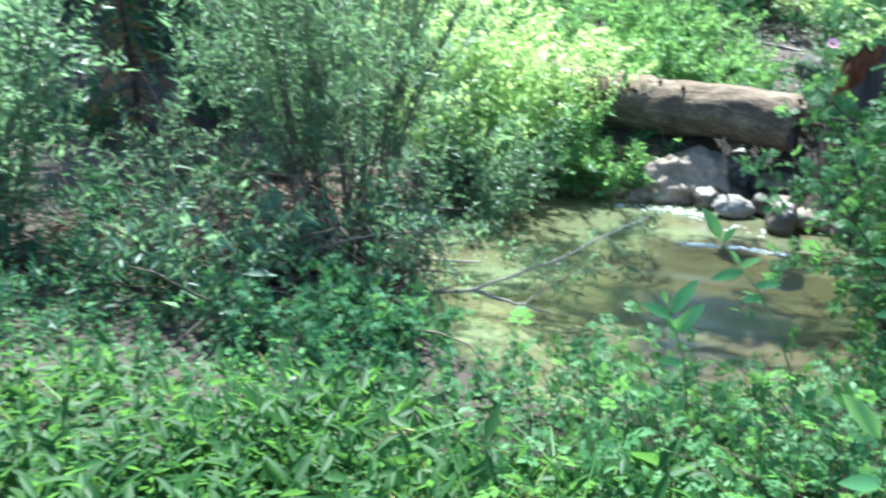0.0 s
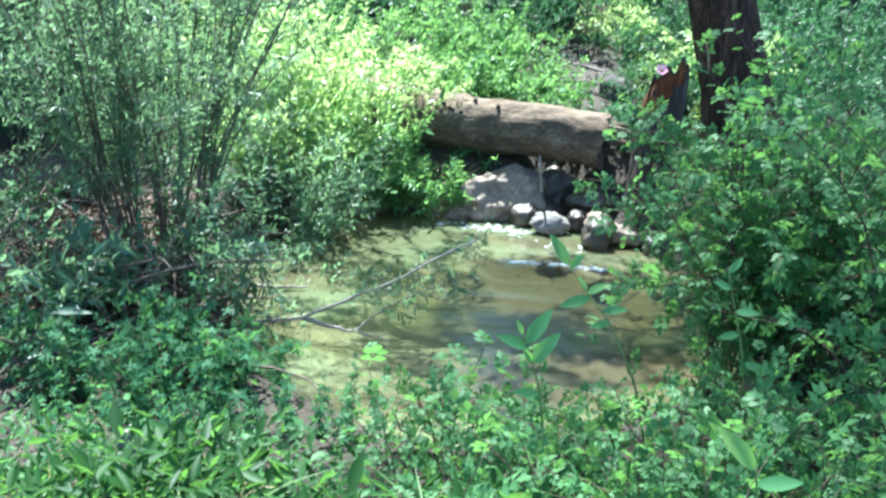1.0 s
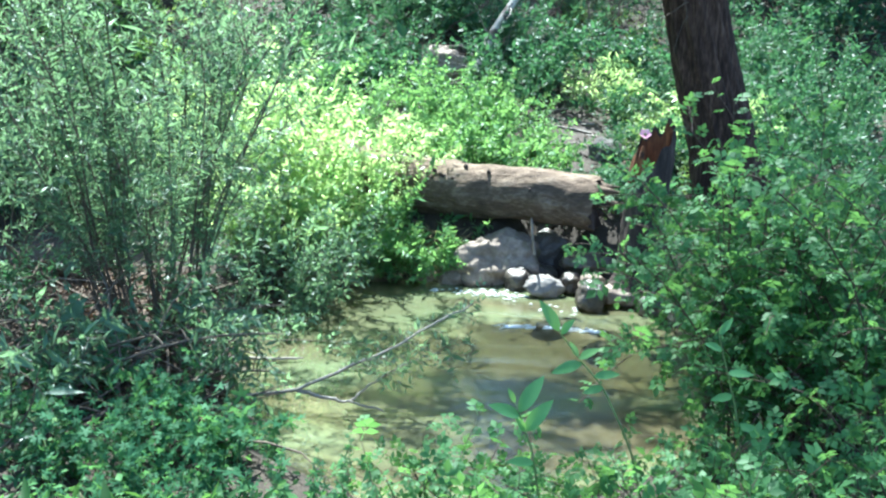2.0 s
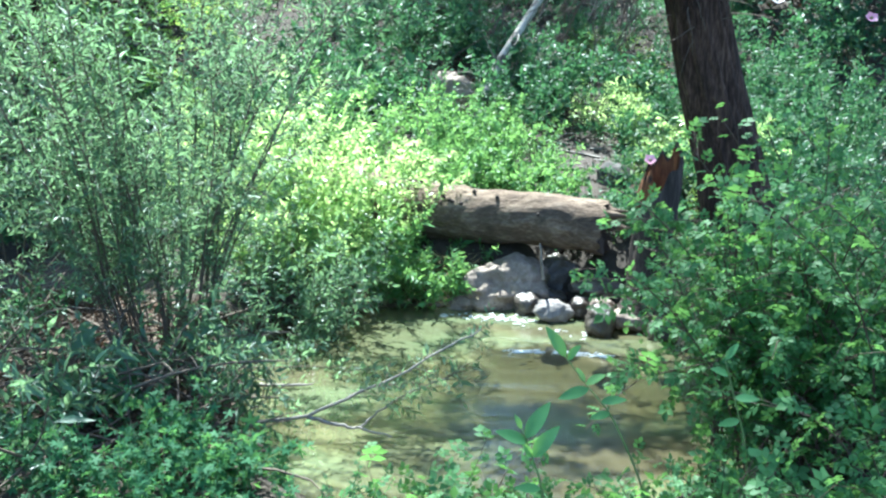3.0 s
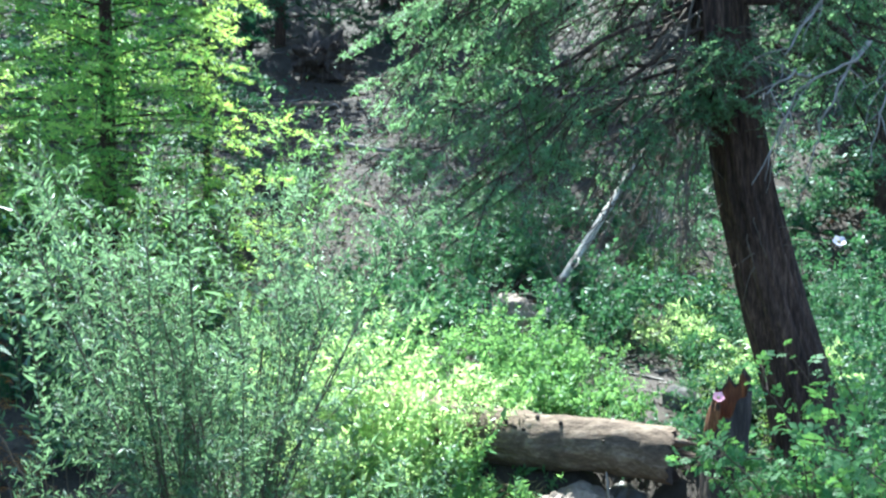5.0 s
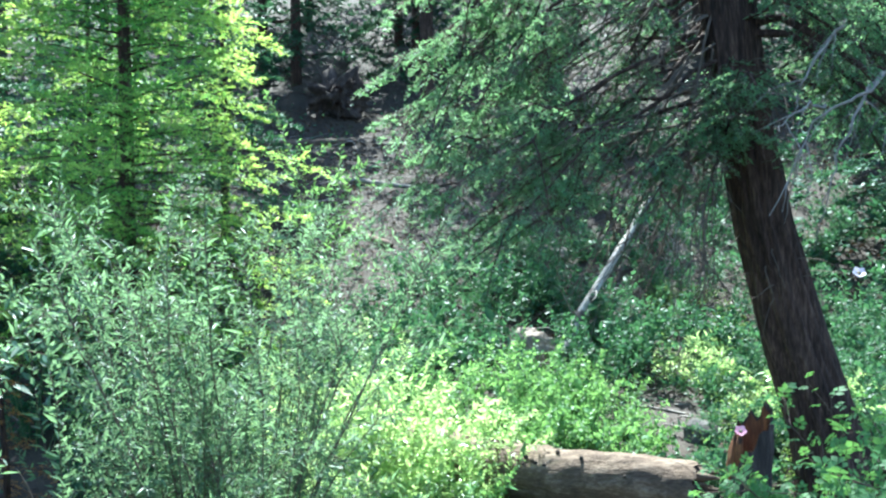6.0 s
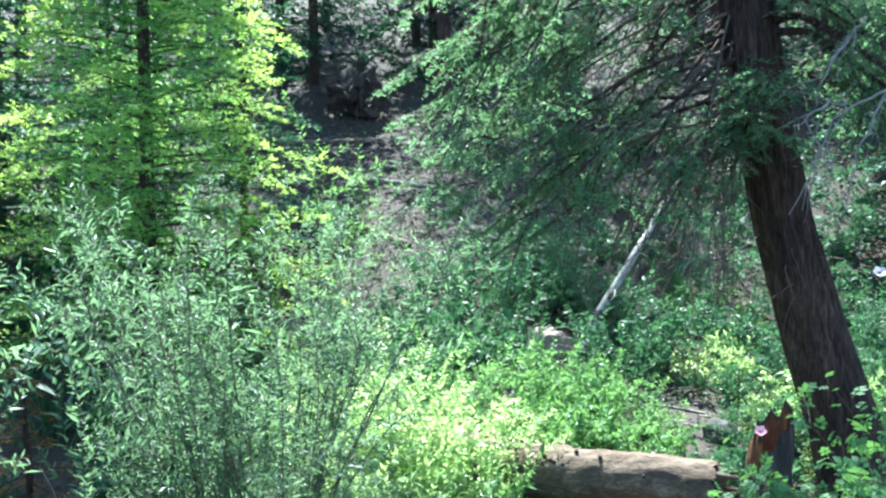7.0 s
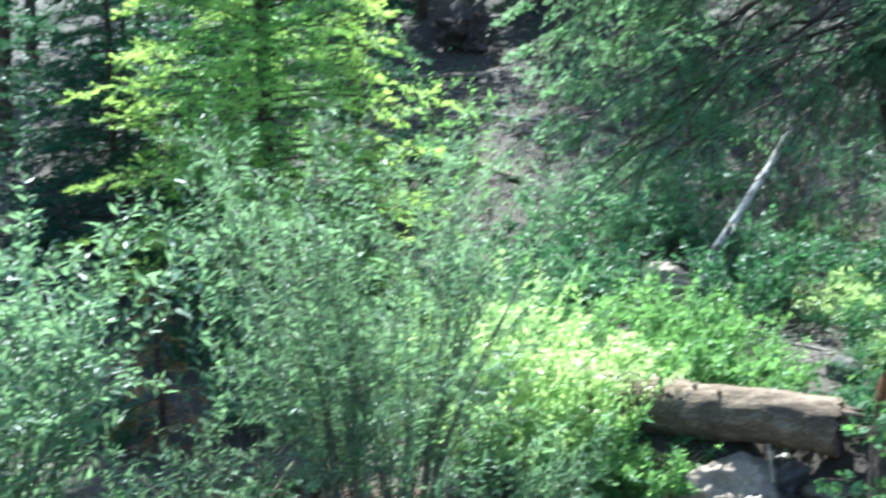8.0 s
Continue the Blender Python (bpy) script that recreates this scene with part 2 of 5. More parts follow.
def water_material():
    """Clear shallow creek water: a tinted body, a glossy rippled skin."""
    m, nd, ln = material("creek_water")
    geo = nd.new("ShaderNodeNewGeometry")
    mp = nd.new("ShaderNodeMapping"); mp.inputs["Scale"].default_value = (0.55, 1.6, 1.0); mp.inputs["Rotation"].default_value = (0, 0, 0.12)
    ln.new(geo.outputs["Position"], mp.inputs["Vector"])
    a = add(nd, "ShaderNodeTexNoise", Scale=3.2, Detail=2.0, Roughness=0.45, Distortion=0.5)
    b = add(nd, "ShaderNodeTexNoise", Scale=16.0, Detail=2.0, Roughness=0.5)
    ln.new(mp.outputs[0], a.inputs["Vector"]); ln.new(mp.outputs[0], b.inputs["Vector"])
    s = nd.new("ShaderNodeMath"); s.operation = "MULTIPLY_ADD"; s.inputs[1].default_value = 0.14
    ln.new(b.outputs["Fac"], s.inputs[0]); ln.new(a.outputs["Fac"], s.inputs[2])
    bp = add(nd, "ShaderNodeBump", Strength=0.22, Distance=0.05)
    ln.new(s.outputs[0], bp.inputs["Height"])
    fr = add(nd, "ShaderNodeFresnel", IOR=1.33)
    ln.new(bp.outputs[0], fr.inputs["Normal"])
    tr = add(nd, "ShaderNodeBsdfTransparent", Color=(0.72, 0.80, 0.52, 1))
    gl = add(nd, "ShaderNodeBsdfGlossy", Color=(1, 1, 1, 1), Roughness=0.16)
    ln.new(bp.outputs[0], gl.inputs["Normal"])
    silt = nd.new("ShaderNodeBsdfDiffuse")
    cloud = add(nd, "ShaderNodeTexNoise", Scale=1.3, Detail=2.0)
    ln.new(mp.outputs[0], cloud.inputs["Vector"])
    murk = ramp(nd, [(0.36, (0.104, 0.090, 0.048)), (0.5, (0.132, 0.140, 0.070)), (0.64, (0.155, 0.186, 0.096))])
    ln.new(cloud.outputs["Fac"], murk.inputs[0]); ln.new(murk.outputs[0], silt.inputs["Color"])
    body = nd.new("ShaderNodeMixShader"); body.inputs[0].default_value = 0.5
    ln.new(tr.outputs[0], body.inputs[1]); ln.new(silt.outputs[0], body.inputs[2])
    mx = nd.new("ShaderNodeMixShader")
    ln.new(fr.outputs[0], mx.inputs[0]); ln.new(body.outputs[0], mx.inputs[1]); ln.new(gl.outputs[0], mx.inputs[2])
    out = nd.new("ShaderNodeOutputMaterial"); ln.new(mx.outputs[0], out.inputs[0])
    return m


SOIL = ground_material()
WATER = water_material()


# ---------------------------------------------------------------- mesh helpers
def fast_mesh(name, verts, faces, mat, smooth=False):
    """A mesh from arrays: verts (n, 3), faces (m, k) of one corner count."""
    verts, faces = np.asarray(verts, np.float32), np.asarray(faces, np.int32)
    k = faces.shape[1]
    me = bpy.data.meshes.new(name)
    me.vertices.add(len(verts)); me.vertices.foreach_set("co", verts.ravel())
    me.loops.add(faces.size); me.loops.foreach_set("vertex_index", faces.ravel())
    me.polygons.add(len(faces)); me.polygons.foreach_set("loop_start", np.arange(len(faces), dtype=np.int32) * k)
    if smooth:
        me.polygons.foreach_set("use_smooth", np.ones(len(faces), bool))
    me.update(calc_edges=True)
    me.materials.append(mat)
    return me


def part_mesh(name, me, parent, label="", kind=""):
    ob = new(name, me)
    ob.parent = parent
    return tagged(ob, label, kind=kind)


def thing(name, place, label, category, group="", kind=""):
    ob = new(name)
    ob.empty_display_size = 0.1
    ob.location = place
    return tagged(ob, label, category, group, kind)


def unit(v):
    v = np.asarray(v, float)
    return v / np.maximum(np.linalg.norm(v, axis=-1, keepdims=True), 1e-9)


def tube(points, radii, sides=6):
    """A tapered tube along a line: verts and quads."""
    pts = np.asarray(points, float)
    n = len(pts)
    d = unit(np.gradient(pts, axis=0))
    ref = np.array([0.31, 0.17, 0.93]) if abs(d[0] @ [0, 0, 1]) < 0.8 else np.array([0.93, 0.31, 0.17])
    u = unit(np.cross(d, ref)); w = np.cross(d, u)
    ang = np.arange(sides) * 2 * np.pi / sides
    ring = u[:, None, :] * np.cos(ang)[None, :, None] + w[:, None, :] * np.sin(ang)[None, :, None]
    v = (pts[:, None, :] + ring * np.asarray(radii, float)[:, None, None]).reshape(-1, 3)
    i = np.arange(n - 1)[:, None] * sides
    j = np.arange(sides)[None, :]
    a, b = i + j, i + (j + 1) % sides
    f = np.stack([a, b, b + sides, a + sides], -1).reshape(-1, 4)
    return v, f


def joined(pieces):
    """Many verts-and-faces pairs as one."""
    vs, fs, at = [], [], 0
    for v, f in pieces:
        vs.append(v); fs.append(f + at); at += len(v)
    return np.concatenate(vs), np.concatenate(fs)


def scatter(template, places, along, normals, sizes):
    """Copies of a flat piece (x across, y along, z up): verts and triangles."""
    tv, tf = template
    d = unit(along)
    x = unit(np.cross(d, normals)); n = np.cross(x, d)
    s = np.asarray(sizes, float).reshape(-1, 1, 1)
    v = places[:, None, :] + s * (tv[None, :, 0:1] * x[:, None, :] + tv[None, :, 1:2] * d[:, None, :] + tv[None, :, 2:3] * n[:, None, :])
    f = tf[None] + (np.arange(len(places)) * len(tv))[:, None, None]
    return v.reshape(-1, 3), f.reshape(-1, tf.shape[1])


def blade(width, droop=0.12, fold=0.05, rows=2):
    """A leaf of length 1 with a folded midrib: rows of cross-sections between base and tip."""
    v, f = [(0, 0, 0)], []
    for r in range(1, rows + 1):
        t = r / (rows + 1)
        w = width * math.sin(math.pi * t ** 0.85) ** 0.8 * 0.5
        z = -droop * t * t
        v += [(-w, t, z + fold * w / width * 2), (0, t, z), (w, t, z + fold * w / width * 2)]
    v.append((0, 1, -droop))
    last = len(v) - 1
    f += [(0, 2, 1), (0, 3, 2)]
    for r in range(rows - 1):
        a = 1 + 3 * r
        f += [(a, a + 1, a + 4), (a, a + 4, a + 3), (a + 1, a + 2, a + 5), (a + 1, a + 5, a + 4)]
    a = 1 + 3 * (rows - 1)
    f += [(a, a + 1, last), (a + 1, a + 2, last)]
    return np.array(v, float), np.array(f)


def compound(pairs=3, width=0.6):
    """A rose leaf of length 1: leaflets in pairs on a stalk, and one at the tip."""
    lv, lf = blade(width, 0.15, 0.08, 1)
    ps, ds, ns, ss = [], [], [], []
    for k in range(pairs):
        t = 0.30 + 0.26 * k
        for side in (-1, 1):
            ps.append((0, t, -0.03 * t)); ds.append((side * 0.9, 0.45, -0.1 + 0.06 * k)); ns.append((side * 0.15, 0, 1)); ss.append(0.42)
    ps.append((0, 0.30 + 0.26 * pairs - 0.2, -0.04)); ds.append((0, 1, -0.15)); ns.append((0, 0, 1)); ss.append(0.48)
    v, f = scatter((lv, lf), np.array(ps), np.array(ds), np.array(ns), ss)
    stalk = np.array([(-0.012, 0, 0), (0.012, 0, 0), (0, 0.8, -0.03)])
    return np.concatenate([v, stalk]), np.concatenate([f, [[len(v), len(v) + 1, len(v) + 2]]])


def lobed(lobes=5):
    """A hand-shaped leaf of length about 1, cut into lobes."""
    v, f = [(0, 0.35, 0.03)], []
    for k in range(lobes):
        a = math.radians(-130 + 260 * k / (lobes - 1))
        for off, r in ((-14, 0.46), (-7, 0.6), (0, 0.68), (7, 0.6), (14, 0.46), (26, 0.22)):
            b = a + math.radians(off)
            v.append((r * math.sin(b), 0.35 + r * math.cos(b), -0.06 * r + 0.02 * (k % 2)))
    n = len(v) - 1
    f = [(0, 1 + (i + 1) % n, 1 + i) for i in range(n - 1)]
    return np.array(v, float), np.array(f)


LANCE, OVAL = blade(0.27, 0.15, 0.06, 1), blade(0.55, 0.15, 0.08, 1)
OVAL_FINE, BROAD = blade(0.46, 0.22, 0.1, 6), blade(0.36, 0.18, 0.035, 6)
LANCE_FINE = blade(0.24, 0.25, 0.07, 5)
TINY = (np.array([(-0.22, 0.4, 0.03), (0, 0, 0), (0.22, 0.4, 0.03), (0, 1, -0.08)], float), np.array([(1, 2, 3), (1, 3, 0)]))


def sliver(width):
    """A small leaf of length 1: two bent triangles."""
    return np.array([(-width, 0.42, 0.04), (0, 0, 0), (width, 0.42, 0.04), (0, 1, -0.1)], float), np.array([(1, 2, 3), (1, 3, 0)])


SLIM, LEAN_OVAL, SMALL_OVAL = sliver(0.085), sliver(0.15), sliver(0.26)
ROSE_LEAF, LOBED = compound(2, 0.66), lobed()
SPIKE = (np.array([(-0.5, 0, 0), (0.5, 0, 0), (0, 1, 0)], float), np.array([(0, 1, 2)]))


def grow(rng, start, heading, length, n=8, sag=0.0, wobble=0.1):
    """A growing line: heading drifts, and sags with its length."""
    p, d = np.array(start, float), unit(heading)
    out = [p.copy()]
    step = length / (n - 1)
    for k in range(n - 1):
        d = unit(d + rng.normal(0, wobble, 3) + np.array([0, 0, -sag * (k + 1) / n]))
        p = p + d * step
        out.append(p.copy())
    return np.array(out)


def along_line(line, ts):
    """Places and headings at fractions of a line."""
    ts = np.clip(np.asarray(ts), 0, 0.9999) * (len(line) - 1)
    i = ts.astype(int)
    fr = (ts - i)[:, None]
    seg = line[i + 1] - line[i]
    return line[i] + seg * fr, unit(seg)


def leafy(rng, lines, spacing, t0, size, spread=0.9, up=0.6, template=LANCE, jitter=0.35):
    """Leaves along lines: the scattered verts and faces."""
    ps, ds = [], []
    for line in lines:
        length = np.linalg.norm(np.diff(line, axis=0), axis=1).sum()
        k = max(2, int(length * (1 - t0) / spacing))
        p, d = along_line(line, t0 + (1 - t0) * (np.arange(k) + rng.random(k)) / k)
        ps.append(p); ds.append(d)
    p, d = np.concatenate(ps), np.concatenate(ds)
    side = rng.normal(0, 1, p.shape)
    side -= (side * d).sum(1, keepdims=True) * d
    way = unit(d * (1 - spread * 0.5) + unit(side) * spread)
    nrm = unit(np.array([0, 0, 1.0]) * up + rng.normal(0, 0.5, p.shape))
    s = size * np.exp(rng.normal(0, jitter, len(p)))
    return p, way, nrm, s


# ---------------------------------------------------------------- ground
POOL = (0.25, 5.2)
PROFILE_Y = np.array([-400, -60, -20, -6, -1, 1.5, 2.9, 6.5, 7.0, 7.3, 8.0, 9.0, 10.0, 12.0, 14.0, 20.0, 30.0, 45.0, 90.0, 450.0])
PROFILE_Z = np.array([14, 9, 4.0, 1.0, 0.6, 0.53, 0.26, 0.26, 0.35, 0.50, 0.72, 0.92, 1.22, 2.1, 3.0, 5.8, 11.0, 17.0, 26.0, 30.0])


def swell(x, y):
    return (np.sin(x * 0.9 + 1.3 * np.sin(y * 0.5)) * np.cos(y * 0.8 + 0.6 * x) * 0.07
            + np.sin(x * 3.1 + y * 1.7) * np.cos(y * 2.7 - x * 1.1) * 0.025 + np.sin(x * 7.7 - y * 5.1) * np.sin(y * 8.3 + x * 2.9) * 0.010)


def pool_reach(x, y):
    """Below 0 inside the pool, in radii of its outline."""
    dx, dy = x - POOL[0], y - POOL[1]
    a = np.arctan2(dy, dx)
    rx = np.where(dx < 0, 1.45, 1.75)
    ry = np.where(dy < 0, 1.75, 1.55)
    e = np.sqrt((dx / rx) ** 2 + (dy / ry) ** 2)
    return e - 1 - 0.05 * np.sin(3 * a + 0.5) - 0.035 * np.sin(7 * a)


def trail_mask(x, y):
    c = 0.98 + 0.28 * (y - 7.8) + 0.05 * np.sin(y * 1.7)
    return np.clip(1.5 - np.abs(x - c) / 0.17, 0, 1) * np.clip((y - 7.2) / 0.4, 0, 1) * np.clip((11.5 - y) / 1.5, 0, 1)


def height(x, y):
    x, y = np.asarray(x, float), np.asarray(y, float)
    base = np.interp(y, PROFILE_Y, PROFILE_Z)
    base = base + swell(x, y) * np.clip(np.abs(y - 0.3) / 2, 0.3, 1) * np.clip(1 + (y - 10) * 0.12, 1, 2.2)
    base = base + np.clip(np.abs(x) - 4, 0, 60) * 0.06
    e = pool_reach(x, y)
    rise = np.clip(e / 0.28, 0, 1)
    rise = rise * rise * (3 - 2 * rise)
    bed = -0.32 + 0.30 * np.clip((e + 0.55) / 0.55, 0, 1) ** 2 + swell(x * 1.6, y * 1.6) * 0.5
    z = np.where(e < 0, np.minimum(bed, -0.01 + 0 * e), -0.02 + (base + 0.02) * rise)
    # the creek comes in under the log
    inlet = np.clip(1 - np.abs(x - 0.85) / 0.35, 0, 1) * np.clip(1 - np.abs(y - 7.0) / 0.7, 0, 1)
    return z - 0.28 * inlet * (e > 0)


def build_ground():
    n = 260
    u = np.linspace(-1, 1, n)
    k = 7.2
    s = np.sinh(k * u) / np.sinh(k)
    gx, gy = np.meshgrid(0.2 + 420 * s, 5.0 + 420 * s, indexing="ij")
    gz = height(gx, gy)
    v = np.stack([gx, gy, gz], -1).reshape(-1, 3)
    i, j = np.meshgrid(np.arange(n - 1), np.arange(n - 1), indexing="ij")
    a = (i * n + j).ravel()
    me = fast_mesh("ground", v, np.stack([a, a + n, a + n + 1, a + 1], -1), SOIL, True)
    e = pool_reach(gx, gy).ravel()
    for name, vals in (("trail", trail_mask(gx, gy).ravel()), ("mud", np.clip(1 - e / 0.12, 0, 1))):
        at = me.attributes.new(name, "FLOAT", "POINT")
        at.data.foreach_set("value", vals.astype(np.float32))
    tagged(new("ground", me), "brown forest soil with litter, a trodden trail and muddy creek banks", "ground", kind="structure")


def build_water():
    n = 90
    xs, ys = np.linspace(-1.7, 2.6, n), np.linspace(3.0, 7.6, n)
    gx, gy = np.meshgrid(xs, ys, indexing="ij")
    # a low riffle where the inflow meets the pool
    gz = 0.022 * np.exp(-((gy - 5.85 - 0.05 * np.sin(gx * 6)) / 0.06) ** 2) * np.clip((gx - 0.25) / 0.3, 0, 1)
    gz = gz + 0.006 * np.sin(gx * 9 + gy * 4) * np.exp(-((gy - 6.3) / 0.5) ** 2)
    v = np.stack([gx, gy, gz], -1).reshape(-1, 3)
    i, j = np.meshgrid(np.arange(n - 1), np.arange(n - 1), indexing="ij")
    a = (i * n + j).ravel()
    ob = new("water", fast_mesh("water", v, np.stack([a, a + n, a + n + 1, a + 1], -1), WATER, True))
    ob.visible_shadow = False
    tagged(ob, "shallow murky green-brown creek pool with gentle ripples", "water", kind="structure")


build_ground()
build_water()


def zat(x, y):
    return float(height(x, y))


# ---------------------------------------------------------------- rocks and logs
def rock_mesh(rng, size, mat, flat=0.75, rough=0.16):
    bm = bmesh.new()
    bmesh.ops.create_icosphere(bm, subdivisions=5 if size[0] > 0.5 else 4, radius=0.5)
    off = Vector(rng.random(3) * 40)
    cuts = [(Vector(unit(rng.normal(0, 1, 3))), rng.uniform(0.26, 0.42) if size[0] > 0.4 else rng.uniform(0.36, 0.46)) for _ in range(11 if size[0] > 0.4 else 6)]
    for v in bm.verts:
        for nrm, d in cuts:
            over = v.co.dot(nrm) - d
            if over > 0:
                v.co -= nrm * over * 0.85
        v.co += v.co.normalized() * (noise.fractal(v.co * 3.2 + off, 0.8, 2.0, 5) * rough * 0.6 - 0.05 * max(0.0, 0.12 - abs(noise.noise(v.co * 4.0 + off))) * 6 * rough)
        v.co = Vector((v.co.x * size[0], v.co.y * size[1], v.co.z * size[2]))
        if v.co.z < -size[2] * flat * 0.5:
            v.co.z = -size[2] * flat * 0.5
    me = bpy.data.meshes.new("rock")
    bm.to_mesh(me); bm.free()
    for p in me.polygons:
        p.use_smooth = True
    me.materials.append(mat)
    return me


def rock(rng, x, y, z, size, mat, label, turn=0.0, group="rocks by the creek"):
    ob = new("rock", rock_mesh(rng, size, mat))
    ob.matrix_world = pose(x, y, z, rng.uniform(-8, 8), rng.uniform(-8, 8), turn)
    return tagged(ob, label, "rock", group)


rng = np.random.default_rng(11)
rock(rng, 0.42, 6.84, 0.08, (0.80, 0.60, 0.56), ROCK, "big pale tan boulder at the creek's edge", 20)
rock(rng, 0.14, 6.78, 0.03, (0.34, 0.28, 0.22), ROCK, "pale tan rock beside the big boulder", 60)
rock(rng, 0.62, 6.62, 0.05, (0.24, 0.22, 0.20), WET_ROCK, "dark wet stone against the boulder", 100)
rock(rng, 0.79, 6.40, 0.07, (0.27, 0.20, 0.17), PALE_ROCK, "smooth pale grey stone in the shallow water", 8)
rock(rng, 0.98, 6.50, 0.07, (0.18, 0.16, 0.17), WET_ROCK, "small dark wet stone under the log", 40)
rock(rng, 1.10, 6.12, 0.08, (0.25, 0.22, 0.26), WET_ROCK, "dark rough wet stone in the creek", 70)
rock(rng, 1.13, 6.40, 0.10, (0.20, 0.18, 0.16), ROCK, "small tan stone between bigger ones", 30)
rock(rng, 1.36, 6.25, 0.09, (0.42, 0.30, 0.24), ROCK, "low rounded tan stone at the bank", 15)
rock(rng, -0.05, 6.80, 0.02, (0.25, 0.2, 0.14), ROCK, "low tan rock in the muddy bank", 15)
rock(rng, 1.12, 6.72, 0.16, (0.40, 0.34, 0.16), WET_ROCK, "flat dark slab of stone under the log", -30)
rock(rng, 0.80, 6.85, 0.04, (0.26, 0.22, 0.16), WET_ROCK, "dark wet stone in the shade under the log", 10)
# three dark rocks added in place of the shaded cavity behind the log
rock(rng, 0.98, 7.12, 0.10, (0.62, 0.4, 0.5), WET_ROCK, "dark wet boulder behind the log, added to darken the hollow", 5)
rock(rng, 0.70, 7.30, 0.15, (0.85, 0.4, 0.55), WET_ROCK, "added dark wet boulder in place of shade in the hollow", 8)
rock(rng, 1.22, 7.15, 0.15, (0.5, 0.36, 0.55), WET_ROCK, "added dark stone in place of shade in the hollow", 30)
rock(rng, 1.5, 6.05, 0.06, (0.26, 0.2, 0.2), WET_ROCK, "dark stone at the foot of the bank", 50)
rock(rng, 1.42, 8.1, zat(1.42, 8.1) + 0.02, (0.34, 0.26, 0.28), GREY_ROCK, "dark grey rock beside the trail", 15, "rocks on the slope")
rock(rng, -0.02, 9.9, zat(-0.02, 9.9) + 0.15, (0.55, 0.4, 0.5), ROCK, "brown rock half hidden on the slope", 15, "rocks on the slope")
rock(rng, 0.15, 12.5, zat(0.15, 12.5) + 0.05, (0.45, 0.35, 0.4), ROCK, "grey rock on the brown slope", 15, "rocks on the slope")


rock(rng, -0.80, 2.2, zat(-0.80, 2.2) + 0.02, (0.12, 0.11, 0.32), PALE_ROCK, "upright grey stone among the bank weeds", 10, "stones in the weeds")


def fallen_log():
    """The thick trunk that lies across the creek, its near end broken."""
    rng = np.random.default_rng(5)
    root = thing("fallen_log", (0.42, 7.08, 0.57), "thick weathered grey-brown log lying across the creek", "log")
    a, b = np.array([-1.75, 0.64, 0.13]), np.array([0.78, -0.22, 0.01])
    n, sides = 90, 56
    ts = np.linspace(0, 1, n)
    line = a + (b - a) * ts[:, None]
    line[:, 2] += 0.02 * np.sin(ts * 9)
    d = unit(b - a); u = unit(np.cross(d, [0, 0, 1])); w = np.cross(u, d)
    v = []
    for k in range(n):
        for s in range(sides):
            ang = 2 * math.pi * s / sides
            q = Vector((ts[k] * 8, math.cos(ang) * 0.8, math.sin(ang) * 0.8))
            r = 0.212 + 0.012 * math.sin(ts[k] * 5) + 0.018 * noise.fractal(q * 1.3, 0.9, 2, 3) + 0.007 * noise.noise(Vector((ts[k] * 10, ang * 7, 3)))
            r -= 0.010 * max(0, noise.noise(Vector((ts[k] * 14, math.cos(ang) * 6, math.sin(ang) * 6)))) * 2
            p = line[k] + (u * math.cos(ang) + w * math.sin(ang)) * r
            if k > n - 6:
                p = p + d * (0.07 * noise.noise(Vector((math.cos(ang) * 4, math.sin(ang) * 4, 9.0))) * (k - n + 6) / 5)
            v.append(p)
    i, j = np.meshgrid(np.arange(n - 1), np.arange(sides), indexing="ij")
    p0, p1 = i * sides + j, i * sides + (j + 1) % sides
    f = np.stack([p0, p1, p1 + sides, p0 + sides], -1).reshape(-1, 4)
    part_mesh("trunk", fast_mesh("trunk", np.array(v), f, OLD_WOOD, True), root)
    # the broken face and its splinters
    end = np.array(v[-sides:]); c = end.mean(0) - d * 0.05
    ev = np.concatenate([end, (end + c) / 2 + rng.normal(0, 0.012, end.shape), [c]])
    ef = [(s, (s + 1) % sides, sides + (s + 1) % sides, sides + s) for s in range(sides)]
    ef2 = [(sides + s, sides + (s + 1) % sides, 2 * sides, 2 * sides) for s in range(sides)]
    bm = bmesh.new()
    bv = [bm.verts.new(p) for p in ev]
    for q in ef:
        bm.faces.new([bv[x] for x in q])
    for q in ef2:
        bm.faces.new([bv[x] for x in q[:3]])
    me = bpy.data.meshes.new("broken_end"); bm.to_mesh(me); bm.free(); me.materials.append(DARK_BARK)
    part_mesh("broken_end", me, root, "dark rotten broken end")
    for k in range(9):
        ang = rng.uniform(0.4, 3.4)
        base = b + (u * math.cos(ang) + w * math.sin(ang)) * rng.uniform(0.07, 0.18) - d * 0.06
        tip = base + d * rng.uniform(0.12, 0.24) + rng.normal(0, 0.015, 3)
        sv, sf = tube([base, (base + tip) / 2, tip], np.array([0.045, 0.034, 0.006]) * rng.uniform(0.5, 1.1), 5)
        part_mesh("splinter", fast_mesh("splinter", sv, sf, OLD_WOOD if k % 5 else DARK_BARK), root)
    for t, ang, l in ((0.55, 1.9, 0.03), (0.68, 2.4, 0.025), (0.78, 1.75, 0.03), (0.86, 2.1, 0.025), (0.62, 2.9, 0.02)):
        base = a + (b - a) * t + (-u * math.cos(ang) * -1 + w * math.sin(ang)) * 0.18
        out = unit(-u * 0.2 + u * math.cos(ang) + w * math.sin(ang))
        sv, sf = tube([base, base + out * l], [0.016, 0.010], 6)
